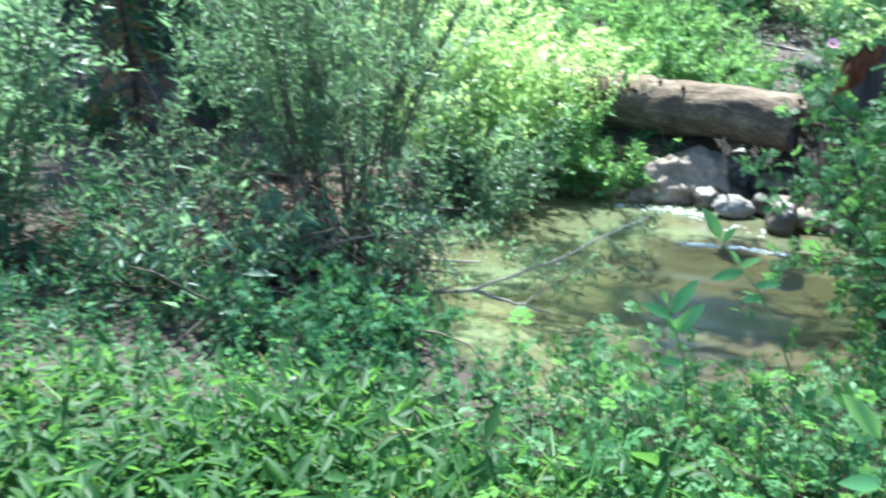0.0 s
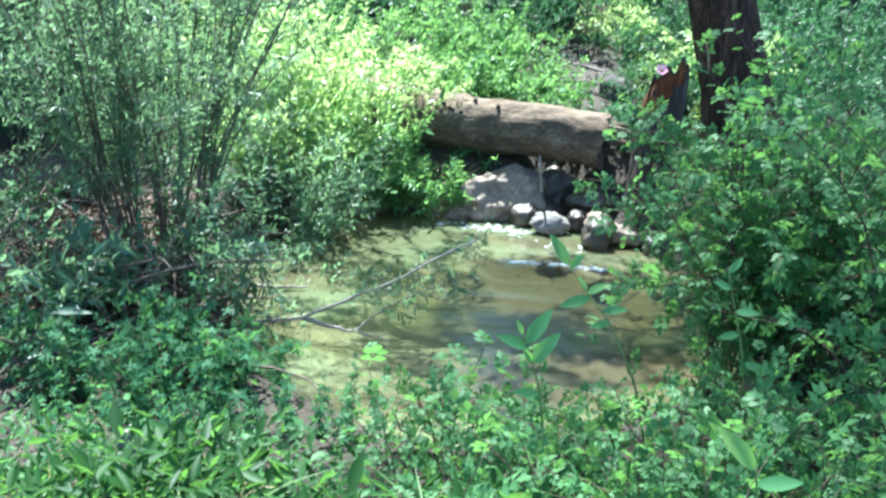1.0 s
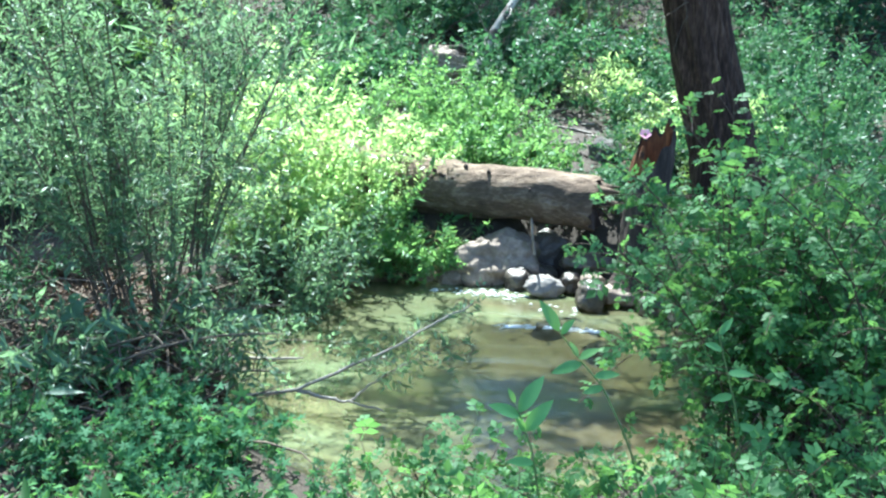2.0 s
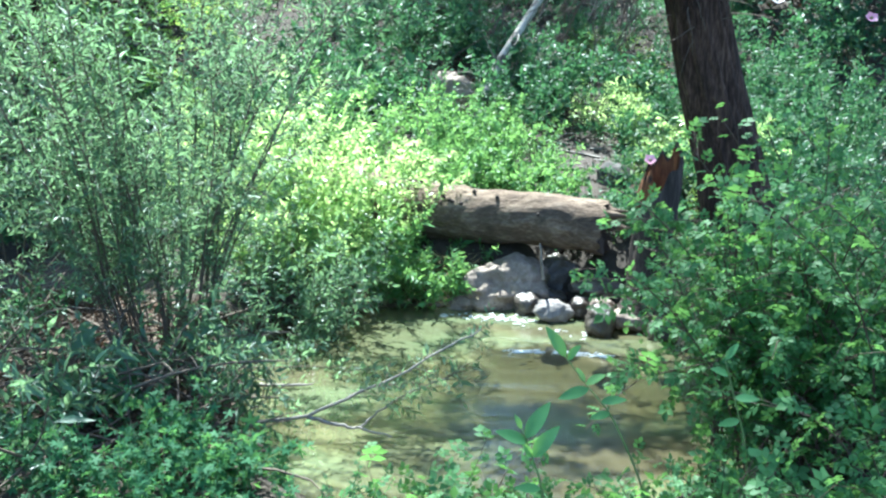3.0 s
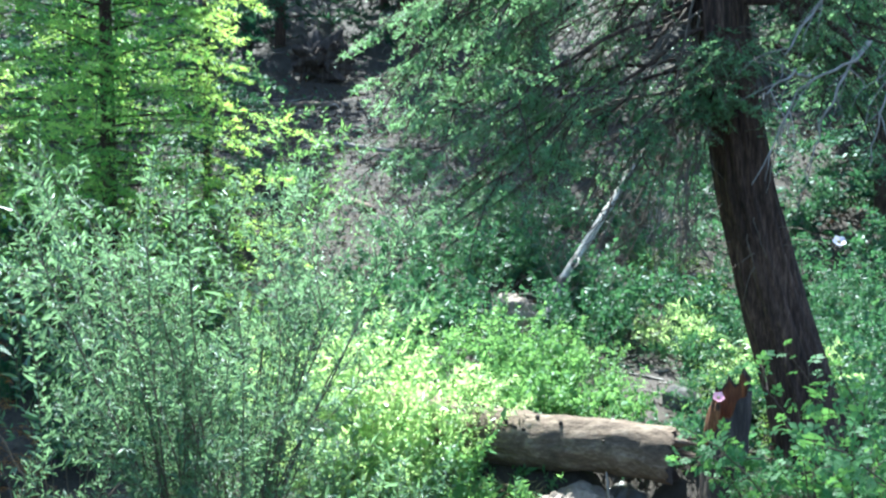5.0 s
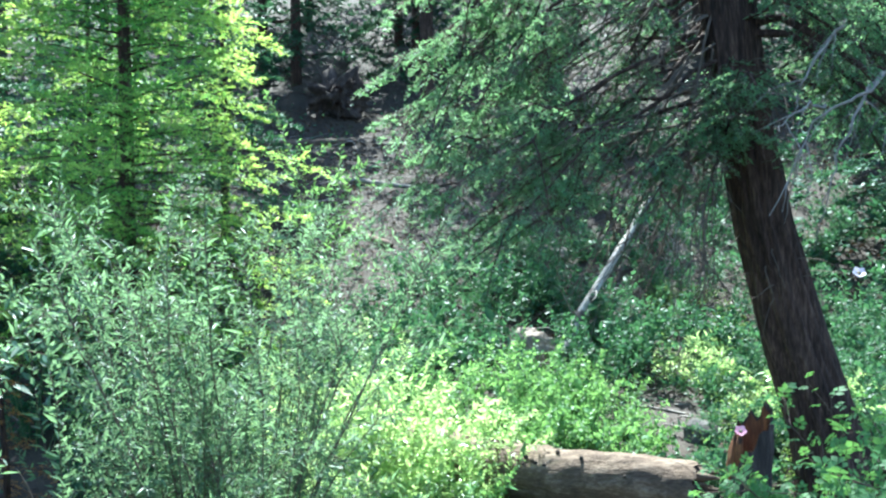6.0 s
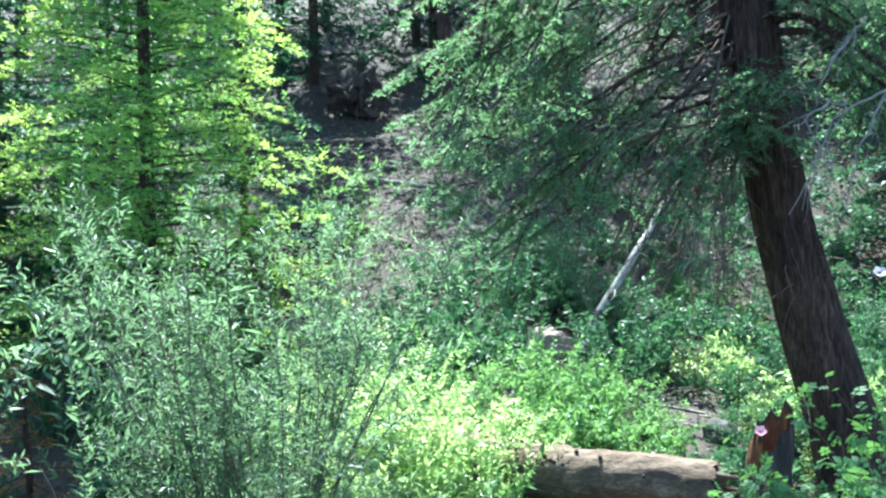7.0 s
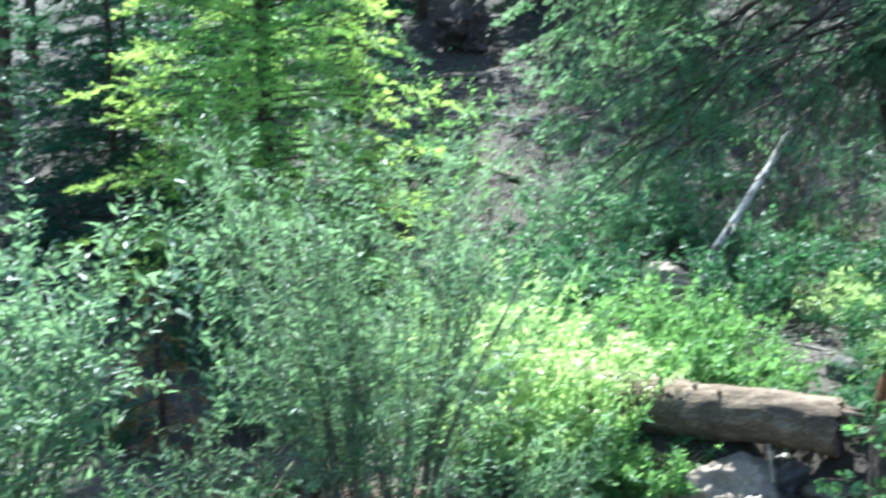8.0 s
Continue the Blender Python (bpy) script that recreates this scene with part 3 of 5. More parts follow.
        part_mesh("branch_stub", fast_mesh("branch_stub", sv, sf, OLD_WOOD), root)
    # dark knots on the near side
    for k in range(11):
        t, ang = rng.uniform(0.5, 0.97), rng.uniform(0.15, 1.25)
        out = u * math.cos(ang) + w * math.sin(ang)
        if out[1] > 0:
            out = out - 2 * u * float(out @ u)
        base = a + (b - a) * t + out * 0.205
        sv, sf = tube([base, base + out * 0.016, base + out * 0.022], np.array([0.017, 0.014, 0.004]) * rng.uniform(0.7, 1.2), 7)
        part_mesh("knot", fast_mesh("knot", sv, sf, DARK_BARK, True), root)


fallen_log()


def stump():
    """The broken snag by the log: a rotten shell, its torn top slanting down to the water."""
    root = thing("broken_stump", (1.45, 6.34, 0.12), "broken rotten stump, orange-brown wood on its torn side", "stump")
    n, sides = 30, 36
    v = []
    for k in range(n):
        t = k / (n - 1)
        for s in range(sides):
            a = 2 * math.pi * s / sides
            top = 0.98 + 0.17 * math.cos(a - 0.5) + 0.10 * noise.noise(Vector((math.cos(a) * 3, math.sin(a) * 3, 1))) + 0.05 * noise.noise(Vector((math.cos(a) * 9, math.sin(a) * 9, 4)))
            r = 0.165 * (1 - 0.16 * t) + 0.022 * noise.fractal(Vector((math.cos(a) * 2, math.sin(a) * 2, t * 3)), 1, 2, 3) + 0.008 * noise.noise(Vector((math.cos(a) * 8, math.sin(a) * 8, t * 2))) + 0.05 * max(0, 0.12 - t) * 8
            v.append((0.05 * t + r * math.cos(a), r * math.sin(a), t * top))
    i, j = np.meshgrid(np.arange(n - 1), np.arange(sides), indexing="ij")
    p0, p1 = i * sides + j, i * sides + (j + 1) % sides
    f = np.stack([p0, p1, p1 + sides, p0 + sides], -1).reshape(-1, 4)
    part_mesh("shell", fast_mesh("shell", np.array(v), f, DARK_BARK, True), root)
    iv = np.array(v).reshape(n, sides, 3)[10:]
    c = iv.mean(1, keepdims=True)
    iv = (c + (iv - c) * 0.86) - np.array([0, 0, 0.01])
    m = len(iv)
    i, j = np.meshgrid(np.arange(m - 1), np.arange(sides), indexing="ij")
    p0, p1 = i * sides + j, i * sides + (j + 1) % sides
    f = np.stack([p1, p0, p0 + sides, p1 + sides], -1).reshape(-1, 4)
    part_mesh("heartwood", fast_mesh("heartwood", iv.reshape(-1, 3), f, ROT, True), root, "orange-brown rotten heartwood")
    # torn strips of bare wood down the near side
    for a0, h0, h1, wd in ((3.25, 0.66, 0.92, 0.05), (3.55, 0.70, 0.98, 0.055), (3.85, 0.76, 1.00, 0.045)):
        line = [(0.05 * t + 0.152 * (1 - 0.16 * t) * math.cos(a0 + 0.1 * t), 0.152 * (1 - 0.16 * t) * math.sin(a0 + 0.1 * t), t) for t in np.linspace(h0, h1, 6)]
        sv, sf = tube(line, [0.010, wd * 0.5, wd * 0.6, wd * 0.5, wd * 0.4, 0.006], 6)
        part_mesh("torn_strip", fast_mesh("torn_strip", sv, sf, ROT, True), root, "strip of bare rotten wood")


stump()


def pole(name, pts, r0, r1, mat, label, category, twigs=0, seed=1, sides=10, twig_mat=None, group=""):
    """A fallen pole or slope log with a few dead twigs; its base is the first point."""
    rng = np.random.default_rng(seed)
    pts = np.array(pts, float)
    root = thing(name, tuple(pts[0]), label, category, group)
    ts = np.linspace(0, 1, 16)
    line, _ = along_line(pts - pts[0], ts)
    line = line + rng.normal(0, r0 * 0.12, line.shape)
    rad = (r0 + (r1 - r0) * ts) * (1 + rng.normal(0, 0.05, 16))
    rad[-1] *= 0.5
    v, f = tube(line, rad, sides)
    part_mesh("trunk", fast_mesh("trunk", v, f, mat, True), root)
    for k in range(twigs):
        p, d = along_line(line, [rng.uniform(0.05, 0.95)])
        side = rng.normal(0, 1, 3); side[2] = abs(side[2]) * 0.5
        g = grow(rng, p[0], unit(side) + d[0] * 0.4, rng.uniform(0.25, 0.7), 7, 0.1, 0.15)
        v, f = tube(g, np.linspace(r1 * 0.22 + 0.004, 0.002, 7), 5)
        part_mesh("dead_twig", fast_mesh("dead_twig", v, f, twig_mat or DEAD_TWIG), root)
    return root


# ---------------------------------------------------------------- plants
def shrub(name, place, label, category, seed, stems=30, tall=1.6, lean=0.35, base=0.25, leaf=0.05, spacing=0.02, twigs=4, mat=WILLOW, stem_mat=TWIG,
          template=LANCE, t0=0.3, radius=0.006, sag=0.12, group="", twig_len=0.3, skew=(0, 0), up=0.5, separate=True):
    """A bush of many stems: stems are parts of their own, twigs and foliage one part each."""
    rng = np.random.default_rng(seed)
    root = thing(name, place, label, category, group)
    lines, twig_lines, tubes_ = [], [], []
    for k in range(stems):
        a = rng.uniform(0, 2 * math.pi)
        r = base * math.sqrt(rng.random())
        start = np.array([r * math.cos(a), r * math.sin(a), -0.05])
        ln_ = lean * rng.uniform(0.2, 1.25)
        head = np.array([ln_ * math.cos(a) + skew[0], ln_ * math.sin(a) + skew[1], 1.0])
        length = tall * rng.uniform(0.55, 1.12)
        line = grow(rng, start, head, length, 9, sag, 0.07)
        lines.append(line)
        rad = radius * length / tall * rng.uniform(0.7, 1.3)
        v, f = tube(line, np.linspace(rad, rad * 0.2, 9), 5)
        if separate:
            part_mesh("stem", fast_mesh("stem", v, f, stem_mat, True), root)
        else:
            tubes_.append((v, f))
        for _ in range(twigs):
            p, d = along_line(line, [rng.uniform(t0, 0.97)])
            side = rng.normal(0, 1, 3)
            tw = grow(rng, p[0], d[0] * 0.8 + unit(side) * 0.75, twig_len * rng.uniform(0.5, 1.3), 5, sag * 1.5, 0.1)
            twig_lines.append(tw)
            tubes_.append(tube(tw, np.linspace(rad * 0.35, rad * 0.12, 5), 3))
    if tubes_:
        v, f = joined(tubes_)
        part_mesh("branchwork", fast_mesh("branchwork", v, f, stem_mat), root, kind="stuff")
    p, w, nr, s = leafy(rng, lines + twig_lines, spacing, t0, leaf, 0.9, up, template)
    v, f = scatter(template, p, w, nr, s)
    part_mesh("foliage", fast_mesh("foliage", v, f, mat), root, kind="stuff")
    return root


def rose_bush(place, label, seed, canes=14, tall=1.2, lean=0.5, base=0.3, leaf=0.075, twigs=6, singles=72, skew=(0, 0), sag=0.3, group="wild roses", twig_len=0.35, spacing=0.032):
    """A wild rose: arching canes, compound leaves; the outermost leaves are parts of their own."""
    rng = np.random.default_rng(seed)
    root = thing("wild_rose_bush", place, label, "rose bush", group)
    lines, tw_t = [], []
    for k in range(canes):
        a = rng.uniform(0, 2 * math.pi)
        r = base * math.sqrt(rng.random())
        ln_ = lean * rng.uniform(0.3, 1.2)
        line = grow(rng, (r * math.cos(a), r * math.sin(a), -0.05), (ln_ * math.cos(a) + skew[0], ln_ * math.sin(a) + skew[1], 1), tall * rng.uniform(0.6, 1.12), 10, sag, 0.1)
        v, f = tube(line, np.linspace(0.0055, 0.0018, 10), 5)
        part_mesh("cane", fast_mesh("cane", v, f, CANE, True), root)
        lines.append(line)
        for _ in range(twigs):
            p, d = along_line(line, [rng.uniform(0.25, 0.98)])
            tw = grow(rng, p[0], d[0] * 0.6 + unit(rng.normal(0, 1, 3)) * 0.8 + np.array([0, 0, 0.2]), twig_len * rng.uniform(0.5, 1.2), 5, sag, 0.12)
            lines.append(tw)
            tw_t.append(tube(tw, np.linspace(0.0022, 0.001, 5), 4))
    v, f = joined(tw_t)
    part_mesh("branchwork", fast_mesh("branchwork", v, f, CANE), root, kind="stuff")
    p, w, nr, s = leafy(rng, lines, spacing, 0.22, leaf, 0.95, 0.9, ROSE_LEAF, 0.25)
    rank = np.argsort(-(p[:, 2] - p[:, 1] * 0.5 + rng.normal(0, 0.15, len(p))))
    one, rest = rank[:singles], rank[singles:]
    v, f = scatter(ROSE_LEAF, p[rest], w[rest], nr[rest], s[rest])
    part_mesh("foliage", fast_mesh("foliage", v, f, ROSE), root, kind="stuff")
    me = fast_mesh("leaf", ROSE_LEAF[0], ROSE_LEAF[1], ROSE)
    for k in one:
        d = unit(w[k]); x = unit(np.cross(d, nr[k])); n = np.cross(x, d)
        ob = part_mesh("leaf", me, root)
        ob.matrix_local = Matrix(((x[0] * s[k], d[0] * s[k], n[0] * s[k], p[k, 0]), (x[1] * s[k], d[1] * s[k], n[1] * s[k], p[k, 1]), (x[2] * s[k], d[2] * s[k], n[2] * s[k], p[k, 2]), (0, 0, 0, 1)))
    return root


def needle_branch(rng, line, reach, density=1.0, droop=0.1, hang=0.0, fan=0.9, spacing=0.07, bare=0.12, lift=0.16, seconds=6):
    """Twigs and combed needles of one conifer branch: starts, headings and lengths of twigs; places, headings and normals of needles; how far out each needle sits."""
    length = np.linalg.norm(np.diff(line, axis=0), axis=1).sum()
    k = max(4, int(length / spacing))
    ts = bare + (1 - bare) * (np.arange(k) + rng.random(k) * 0.6) / k
    p, d = along_line(line, ts)
    side = unit(np.cross(d, [0, 0, 1]))
    sign = np.where(np.arange(k) % 2, 1, -1)[:, None]
    shape = np.clip(np.minimum((ts - bare) / 0.25 + 0.25, (1.06 - ts) / 0.5), 0.15, 1)
    tl = reach * shape * rng.uniform(0.65, 1.15, k)
    jit = np.array([0.15, 0.15, lift])
    tdir = unit(d * 0.8 + side * sign * fan + np.array([0, 0, -droop]) + rng.normal(0, 1, (k, 3)) * jit)
    m = seconds
    q = np.repeat(np.arange(k), m)
    frac = np.tile((np.arange(m) + 0.5) / m, k) + rng.uniform(-0.08, 0.08, k * m)
    s2 = p[q] + tdir[q] * (tl[q] * frac)[:, None]
    sd = unit(np.cross(tdir[q], [0, 0, 1])) * np.where(np.arange(k * m) % 2, 1, -1)[:, None]
    d2 = unit(tdir[q] * 0.85 + sd * 0.75 + np.array([0, 0, -hang]) + rng.normal(0, 1, (k * m, 3)) * jit)
    l2 = tl[q] * 0.5 * (1.15 - frac) * rng.uniform(0.6, 1.2, k * m) + 0.02
    # the branch's own tip carries needles too
    tip_p, tip_d = line[-3:-2], unit(line[-1:] - line[-3:-2])
    tip_l = np.array([np.linalg.norm(line[-1] - line[-3]) * 1.1])
    st, di, le = np.concatenate([p, s2, tip_p]), np.concatenate([tdir, d2, tip_d]), np.concatenate([tl, l2, tip_l])
    out_t = np.concatenate([ts, ts[q] + 0.1 * frac, [1.0]])
    cnt = np.maximum(5, (le * 190 * density).astype(int))
    idx = np.repeat(np.arange(len(st)), cnt)
    fr = rng.random(len(idx))
    pos = st[idx] + di[idx] * (le[idx] * fr)[:, None] + np.array([0, 0, -1.0]) * (hang * 0.25 * le[idx] * fr ** 2)[:, None]
    flatside = unit(np.cross(di[idx], [0, 0, 1])) * np.where(rng.random(len(idx)) < 0.5, 1, -1)[:, None]
    upper = rng.random(len(idx)) < 0.3
    across = np.where(upper[:, None], flatside * 0.35 + np.array([0, 0, 0.7]), flatside * 0.75 + np.array([0, 0, 0.12]))
    out = unit(di[idx] * 0.75 + across + rng.normal(0, 0.16, (len(idx), 3)))
    nrm = unit(np.array([0, 0, 1.0]) + rng.normal(0, 0.2, (len(idx), 3)))
    outer = out_t[idx] * 0.75 + fr * 0.25 + rng.normal(0, 0.06, len(idx))
    return st, di, le, pos, out, nrm, outer


def needles_mesh(name, pos, out, nrm, needle, width, mat, rng):
    tv, tf = SPIKE
    tv = tv * np.array([width / needle, 1, 1])
    v, f = scatter((tv, tf), pos, out, nrm, needle * rng.uniform(0.75, 1.2, len(pos)))
    return fast_mesh(name, v, f, mat)


def twig_tubes(st, di, le, r):
    v0, v1 = st, st + di * le[:, None]
    u = unit(np.cross(di, [0.2, 0.3, 0.9])); w = np.cross(di, u)
    ring = [u * math.cos(a) + w * math.sin(a) for a in (0, 2.1, 4.2)]
    v = np.stack([v0 + r * ring[0], v0 + r * ring[1], v0 + r * ring[2], v1 + r * 0.3 * ring[0], v1 + r * 0.3 * ring[1], v1 + r * 0.3 * ring[2]], 1).reshape(-1, 3)
    base = np.array([(0, 1, 4, 3), (1, 2, 5, 4), (2, 0, 3, 5)])
    f = (base[None] + (np.arange(len(st)) * 6)[:, None, None]).reshape(-1, 4)
    return v, f


def trunk_mesh(line, radii, mat, seed=0, furrow=0.012, sides=40, rings=90):
    ts = np.linspace(0, 1, rings)
    pts, d = along_line(np.array(line, float), ts)
    rad = np.interp(ts, np.linspace(0, 1, len(radii)), radii)
    d = unit(np.gradient(pts, axis=0))
    u = unit(np.cross(d, [0.1, 1, 0.05])); w = np.cross(d, u)
    lengths = np.concatenate([[0], np.cumsum(np.linalg.norm(np.diff(pts, axis=0), axis=1))])
    v = []
    for k in range(rings):
        for s in range(sides):
            a = 2 * math.pi * s / sides
            q = Vector((math.cos(a) * 2.6, math.sin(a) * 2.6, lengths[k] * 0.9 + seed))
            ridge = abs(noise.noise(Vector((math.cos(a) * 5.5 + 0.5 * noise.noise(q * 2), math.sin(a) * 5.5, lengths[k] * 1.1 + seed))))
            r = rad[k] * (1 + 0.06 * noise.fractal(q * 0.6, 1, 2, 2)) + furrow * (0.6 - 2.2 * (0.35 - min(0.35, ridge)))
            v.append(pts[k] + (u[k] * math.cos(a) + w[k] * math.sin(a)) * r)
    i, j = np.meshgrid(np.arange(rings - 1), np.arange(sides), indexing="ij")
    p0, p1 = i * sides + j, i * sides + (j + 1) % sides
    f = np.stack([p0, p1, p1 + sides, p0 + sides], -1).reshape(-1, 4)
    return fast_mesh("trunk", np.array(v), f, mat, True)


def conifer(name, place, label, seed, tall, trunk_r, branches, reach, low=0.12, density=1.0, droop=0.15, rise=0.15, mat=FIR, fresh=None, fresh_part=0.16, group="",
            spacing=0.06, needle=0.022, width=0.004, twig=0.35, hang=0.1, part_branches=True, cone=1.0, top_r=0.015, lean=(0, 0), seconds=6, coarse_top=2.0, skirt=1.0):
    """A young conifer: trunk, each branch a part with its needles as a sub-part."""
    rng = np.random.default_rng(seed)
    root = thing(name, place, label, "tree", group)
    line = np.array([(lean[0] * t * tall + 0.03 * math.sin(5 * t), lean[1] * t * tall, tall * t - 0.1) for t in np.linspace(0, 1, 12)])
    part_mesh("trunk", trunk_mesh(line, [trunk_r, trunk_r * 0.6, top_r], BARK, seed, trunk_r * 0.06, 14, 40), root)
    allp = []
    for k in range(branches):
        t = low + (1 - low) * ((k + rng.random()) / branches) ** 0.95
        p, _ = along_line(line, [t])
        a = k * 2.4 + rng.uniform(-0.4, 0.4)
        L = reach * max(0.1, 1 - cone * (t - low) / (1 - low)) * min(1.0, skirt + (1 - skirt) * t / 0.36) * rng.uniform(0.7, 1.1) + 0.1
        head = np.array([math.cos(a), math.sin(a), rise])
        bl = grow(rng, p[0], head, L, 9, droop, 0.05)
        v, f = tube(bl, np.linspace(0.004 + 0.006 * L, 0.0015, 9), 5)
        big = 2.2 if t > coarse_top else 1.0
        st, di, le, pos, out, nrm, tip = needle_branch(rng, bl, twig * (0.5 + 0.5 * L / reach), density / big ** 2.4, 0.12, hang, spacing=spacing * math.sqrt(big), seconds=seconds, lift=0.4 if fresh else 0.16, bare=0.04 if fresh else 0.12)
        if part_branches:
            br = part_mesh("branch", fast_mesh("branch", v, f, BARK), root)
            long = le > 0.13
            tv, tf = twig_tubes(st[long], di[long], le[long], 0.0022)
            part_mesh("branchwork", fast_mesh("branchwork", tv, tf, TWIG), br, kind="stuff")
            isf = tip > 1 - fresh_part if fresh else np.zeros(len(pos), bool)
            part_mesh("needles", needles_mesh("needles", pos[~isf], out[~isf], nrm[~isf], needle * big, width * big, mat, rng), br, kind="stuff")
            if isf.any():
                part_mesh("new_growth", needles_mesh("new_growth", pos[isf], out[isf], nrm[isf], needle * 1.1 * big, width * 1.15 * big, fresh, rng), br, "bright yellow-green new growth", "stuff")
        else:
            allp.append((v, f, pos, out, nrm))
    if allp:
        v, f = joined([(a, b) for a, b, *_ in allp])
        part_mesh("branchwork", fast_mesh("branchwork", v, f, BARK), root, kind="stuff")
        pos, out, nrm = (np.concatenate([a[i] for a in allp]) for i in (2, 3, 4))
        part_mesh("crown", needles_mesh("crown", pos, out, nrm, needle, width, mat, rng), root, kind="stuff")
    return root


def flower(parent, world_place, mat, seed, size=0.045, name="flower"):
    """An open five-petalled wild rose flower with a yellow centre."""
    rng = np.random.default_rng(seed)
    at = np.array(world_place) - np.array(parent.location)
    ps = np.repeat(at[None], 5, 0)
    a = np.arange(5) * 2 * math.pi / 5 + rng.random()
    tilt = np.array([0.0, -0.75, 0.65])
    u = unit(np.cross(tilt, [1, 0.2, 0])); w = np.cross(tilt, u)
    ds = np.cos(a)[:, None] * u + np.sin(a)[:, None] * w + tilt * 0.35
    v, f = scatter(blade(0.95, -0.12, 0.06, 3), ps, ds, np.repeat(tilt[None], 5, 0), [size * 0.55] * 5)
    fl = part_mesh(name, fast_mesh(name, v, f, mat, True), parent, "open pink rose flower" if mat is PETAL else "pale pink rose flower")
    bm = bmesh.new()
    bmesh.ops.create_icosphere(bm, subdivisions=2, radius=size * 0.13, matrix=Matrix.Translation(tuple(at + tilt * size * 0.1)))
    me = bpy.data.meshes.new("flower_centre"); bm.to_mesh(me); bm.free(); me.materials.append(STRAW)
    part_mesh("flower_centre", me, fl, "yellow flower centre")


# ---------------------------------------------------------------- willows and bank herbs
shrub("willow_shrub", (-1.5, 4.7, zat(-1.5, 4.7)), "tall grey-green willow shrub with many thin stems", "shrub", 21, 62, 2.32, 0.34, 0.24, 0.040, 0.0098, 13, WILLOW, TWIG, SLIM, 0.26, 0.008, 0.06, "willows", 0.36)
shrub("willow_shrub", (-2.4, 4.2, zat(-2.4, 4.2)), "thin grey-green willow shrub on the bank", "shrub", 22, 12, 0.9, 0.5, 0.35, 0.044, 0.018, 7, WILLOW, TWIG, SLIM, 0.2, 0.006, 0.12, "willows", 0.34)
shrub("willow_shrub", (-3.62, 4.0, zat(-3.62, 4.0)), "broad sunlit willow shrub with pale grey-green leaves", "shrub", 23, 40, 2.05, 0.36, 0.36, 0.056, 0.0155, 10, WILLOW, TWIG, LEAN_OVAL, 0.15, 0.008, 0.1, "willows", 0.36)
shrub("willow_shrub", (-4.6, 4.9, zat(-4.6, 4.9)), "broad willow shrub beyond the thicket", "shrub", 28, 28, 1.8, 0.36, 0.4, 0.056, 0.017, 9, WILLOW, TWIG, LEAN_OVAL, 0.2, 0.008, 0.1, "willows", 0.4)
shrub("willow_shrub", (-2.45, 5.0, zat(-2.45, 5.0)), "thin upright willow shoots above the thicket", "shrub", 24, 8, 2.25, 0.16, 0.2, 0.060, 0.018, 3, WILLOW, TWIG, LEAN_OVAL, 0.35, 0.006, 0.05, "willows", 0.3)
shrub("willow_shrub", (-1.0, 5.25, zat(-1.0, 5.25)), "low sunlit willow sprays over the water", "shrub", 25, 11, 0.75, 0.75, 0.15, 0.046, 0.012, 8, WILLOW, TWIG, LEAN_OVAL, 0.2, 0.004, 0.35, "willows", 0.25, (0.45, -0.1))
shrub("willow_shrub", (-1.05, 6.0, zat(-1.05, 6.0)), "sunlit willow shoots beside the pool", "shrub", 26, 24, 0.95, 0.45, 0.28, 0.042, 0.012, 8, WILLOW, TWIG, LEAN_OVAL, 0.12, 0.005, 0.12, "willows", 0.3, (0.1, 0))
# dark shrubs added over lit soil to stand in for the thicket's shade
for k, (x, y, tall) in enumerate(((-2.95, 3.6, 0.55), (-2.45, 3.15, 0.4), (-3.1, 2.9, 0.4), (-2.6, 4.6, 0.5))):
    shrub("leafy_shrub", (x, y, zat(x, y)), "added dark green leafy shrub standing in for the thicket's shade", "shrub", 930 + k, 24, tall, 0.6, 0.34, 0.042, 0.012, 4, SHRUB, TWIG, LEAN_OVAL, 0.1, 0.004, 0.18, "thicket shrubs", 0.2, separate=False)
for k, (x, y, tall) in enumerate(((-1.75, 3.65, 0.5), (-1.3, 4.05, 0.5))):
    shrub("willow_shrub", (x, y, zat(x, y)), "low grey-green willow sprouts in the shaded thicket", "shrub", 27 + k * 100, 12, tall, 0.7, 0.25, 0.060, 0.013, 5, WILLOW, TWIG, LEAN_OVAL, 0.15, 0.005, 0.25, "willows", 0.3)
shrub("willow_shrub", (-0.98, 4.72, zat(-0.98, 4.72)), "sunlit willow spray hanging over the water", "shrub", 29, 6, 0.62, 0.45, 0.1, 0.042, 0.02, 6, WILLOW, TWIG, LEAN_OVAL, 0.3, 0.004, 0.4, "willows", 0.2, (0.75, -0.15))
for k, (x, y, tall) in enumerate(((-0.95, 3.45, 0.36), (-1.3, 3.35, 0.34), (-0.9, 3.0, 0.26))):
    shrub("lobed_herb_clump", (x, y, zat(x, y)), "soft mound of lobed blue-green herb leaves by the pool", "plant", 900 + k, 26, tall, 0.5, 0.26, 0.032, 0.020, 4, LOBED_LEAF, STEM, LOBED, 0.2, 0.003, 0.25, "lobed herbs", 0.14, up=1.2)
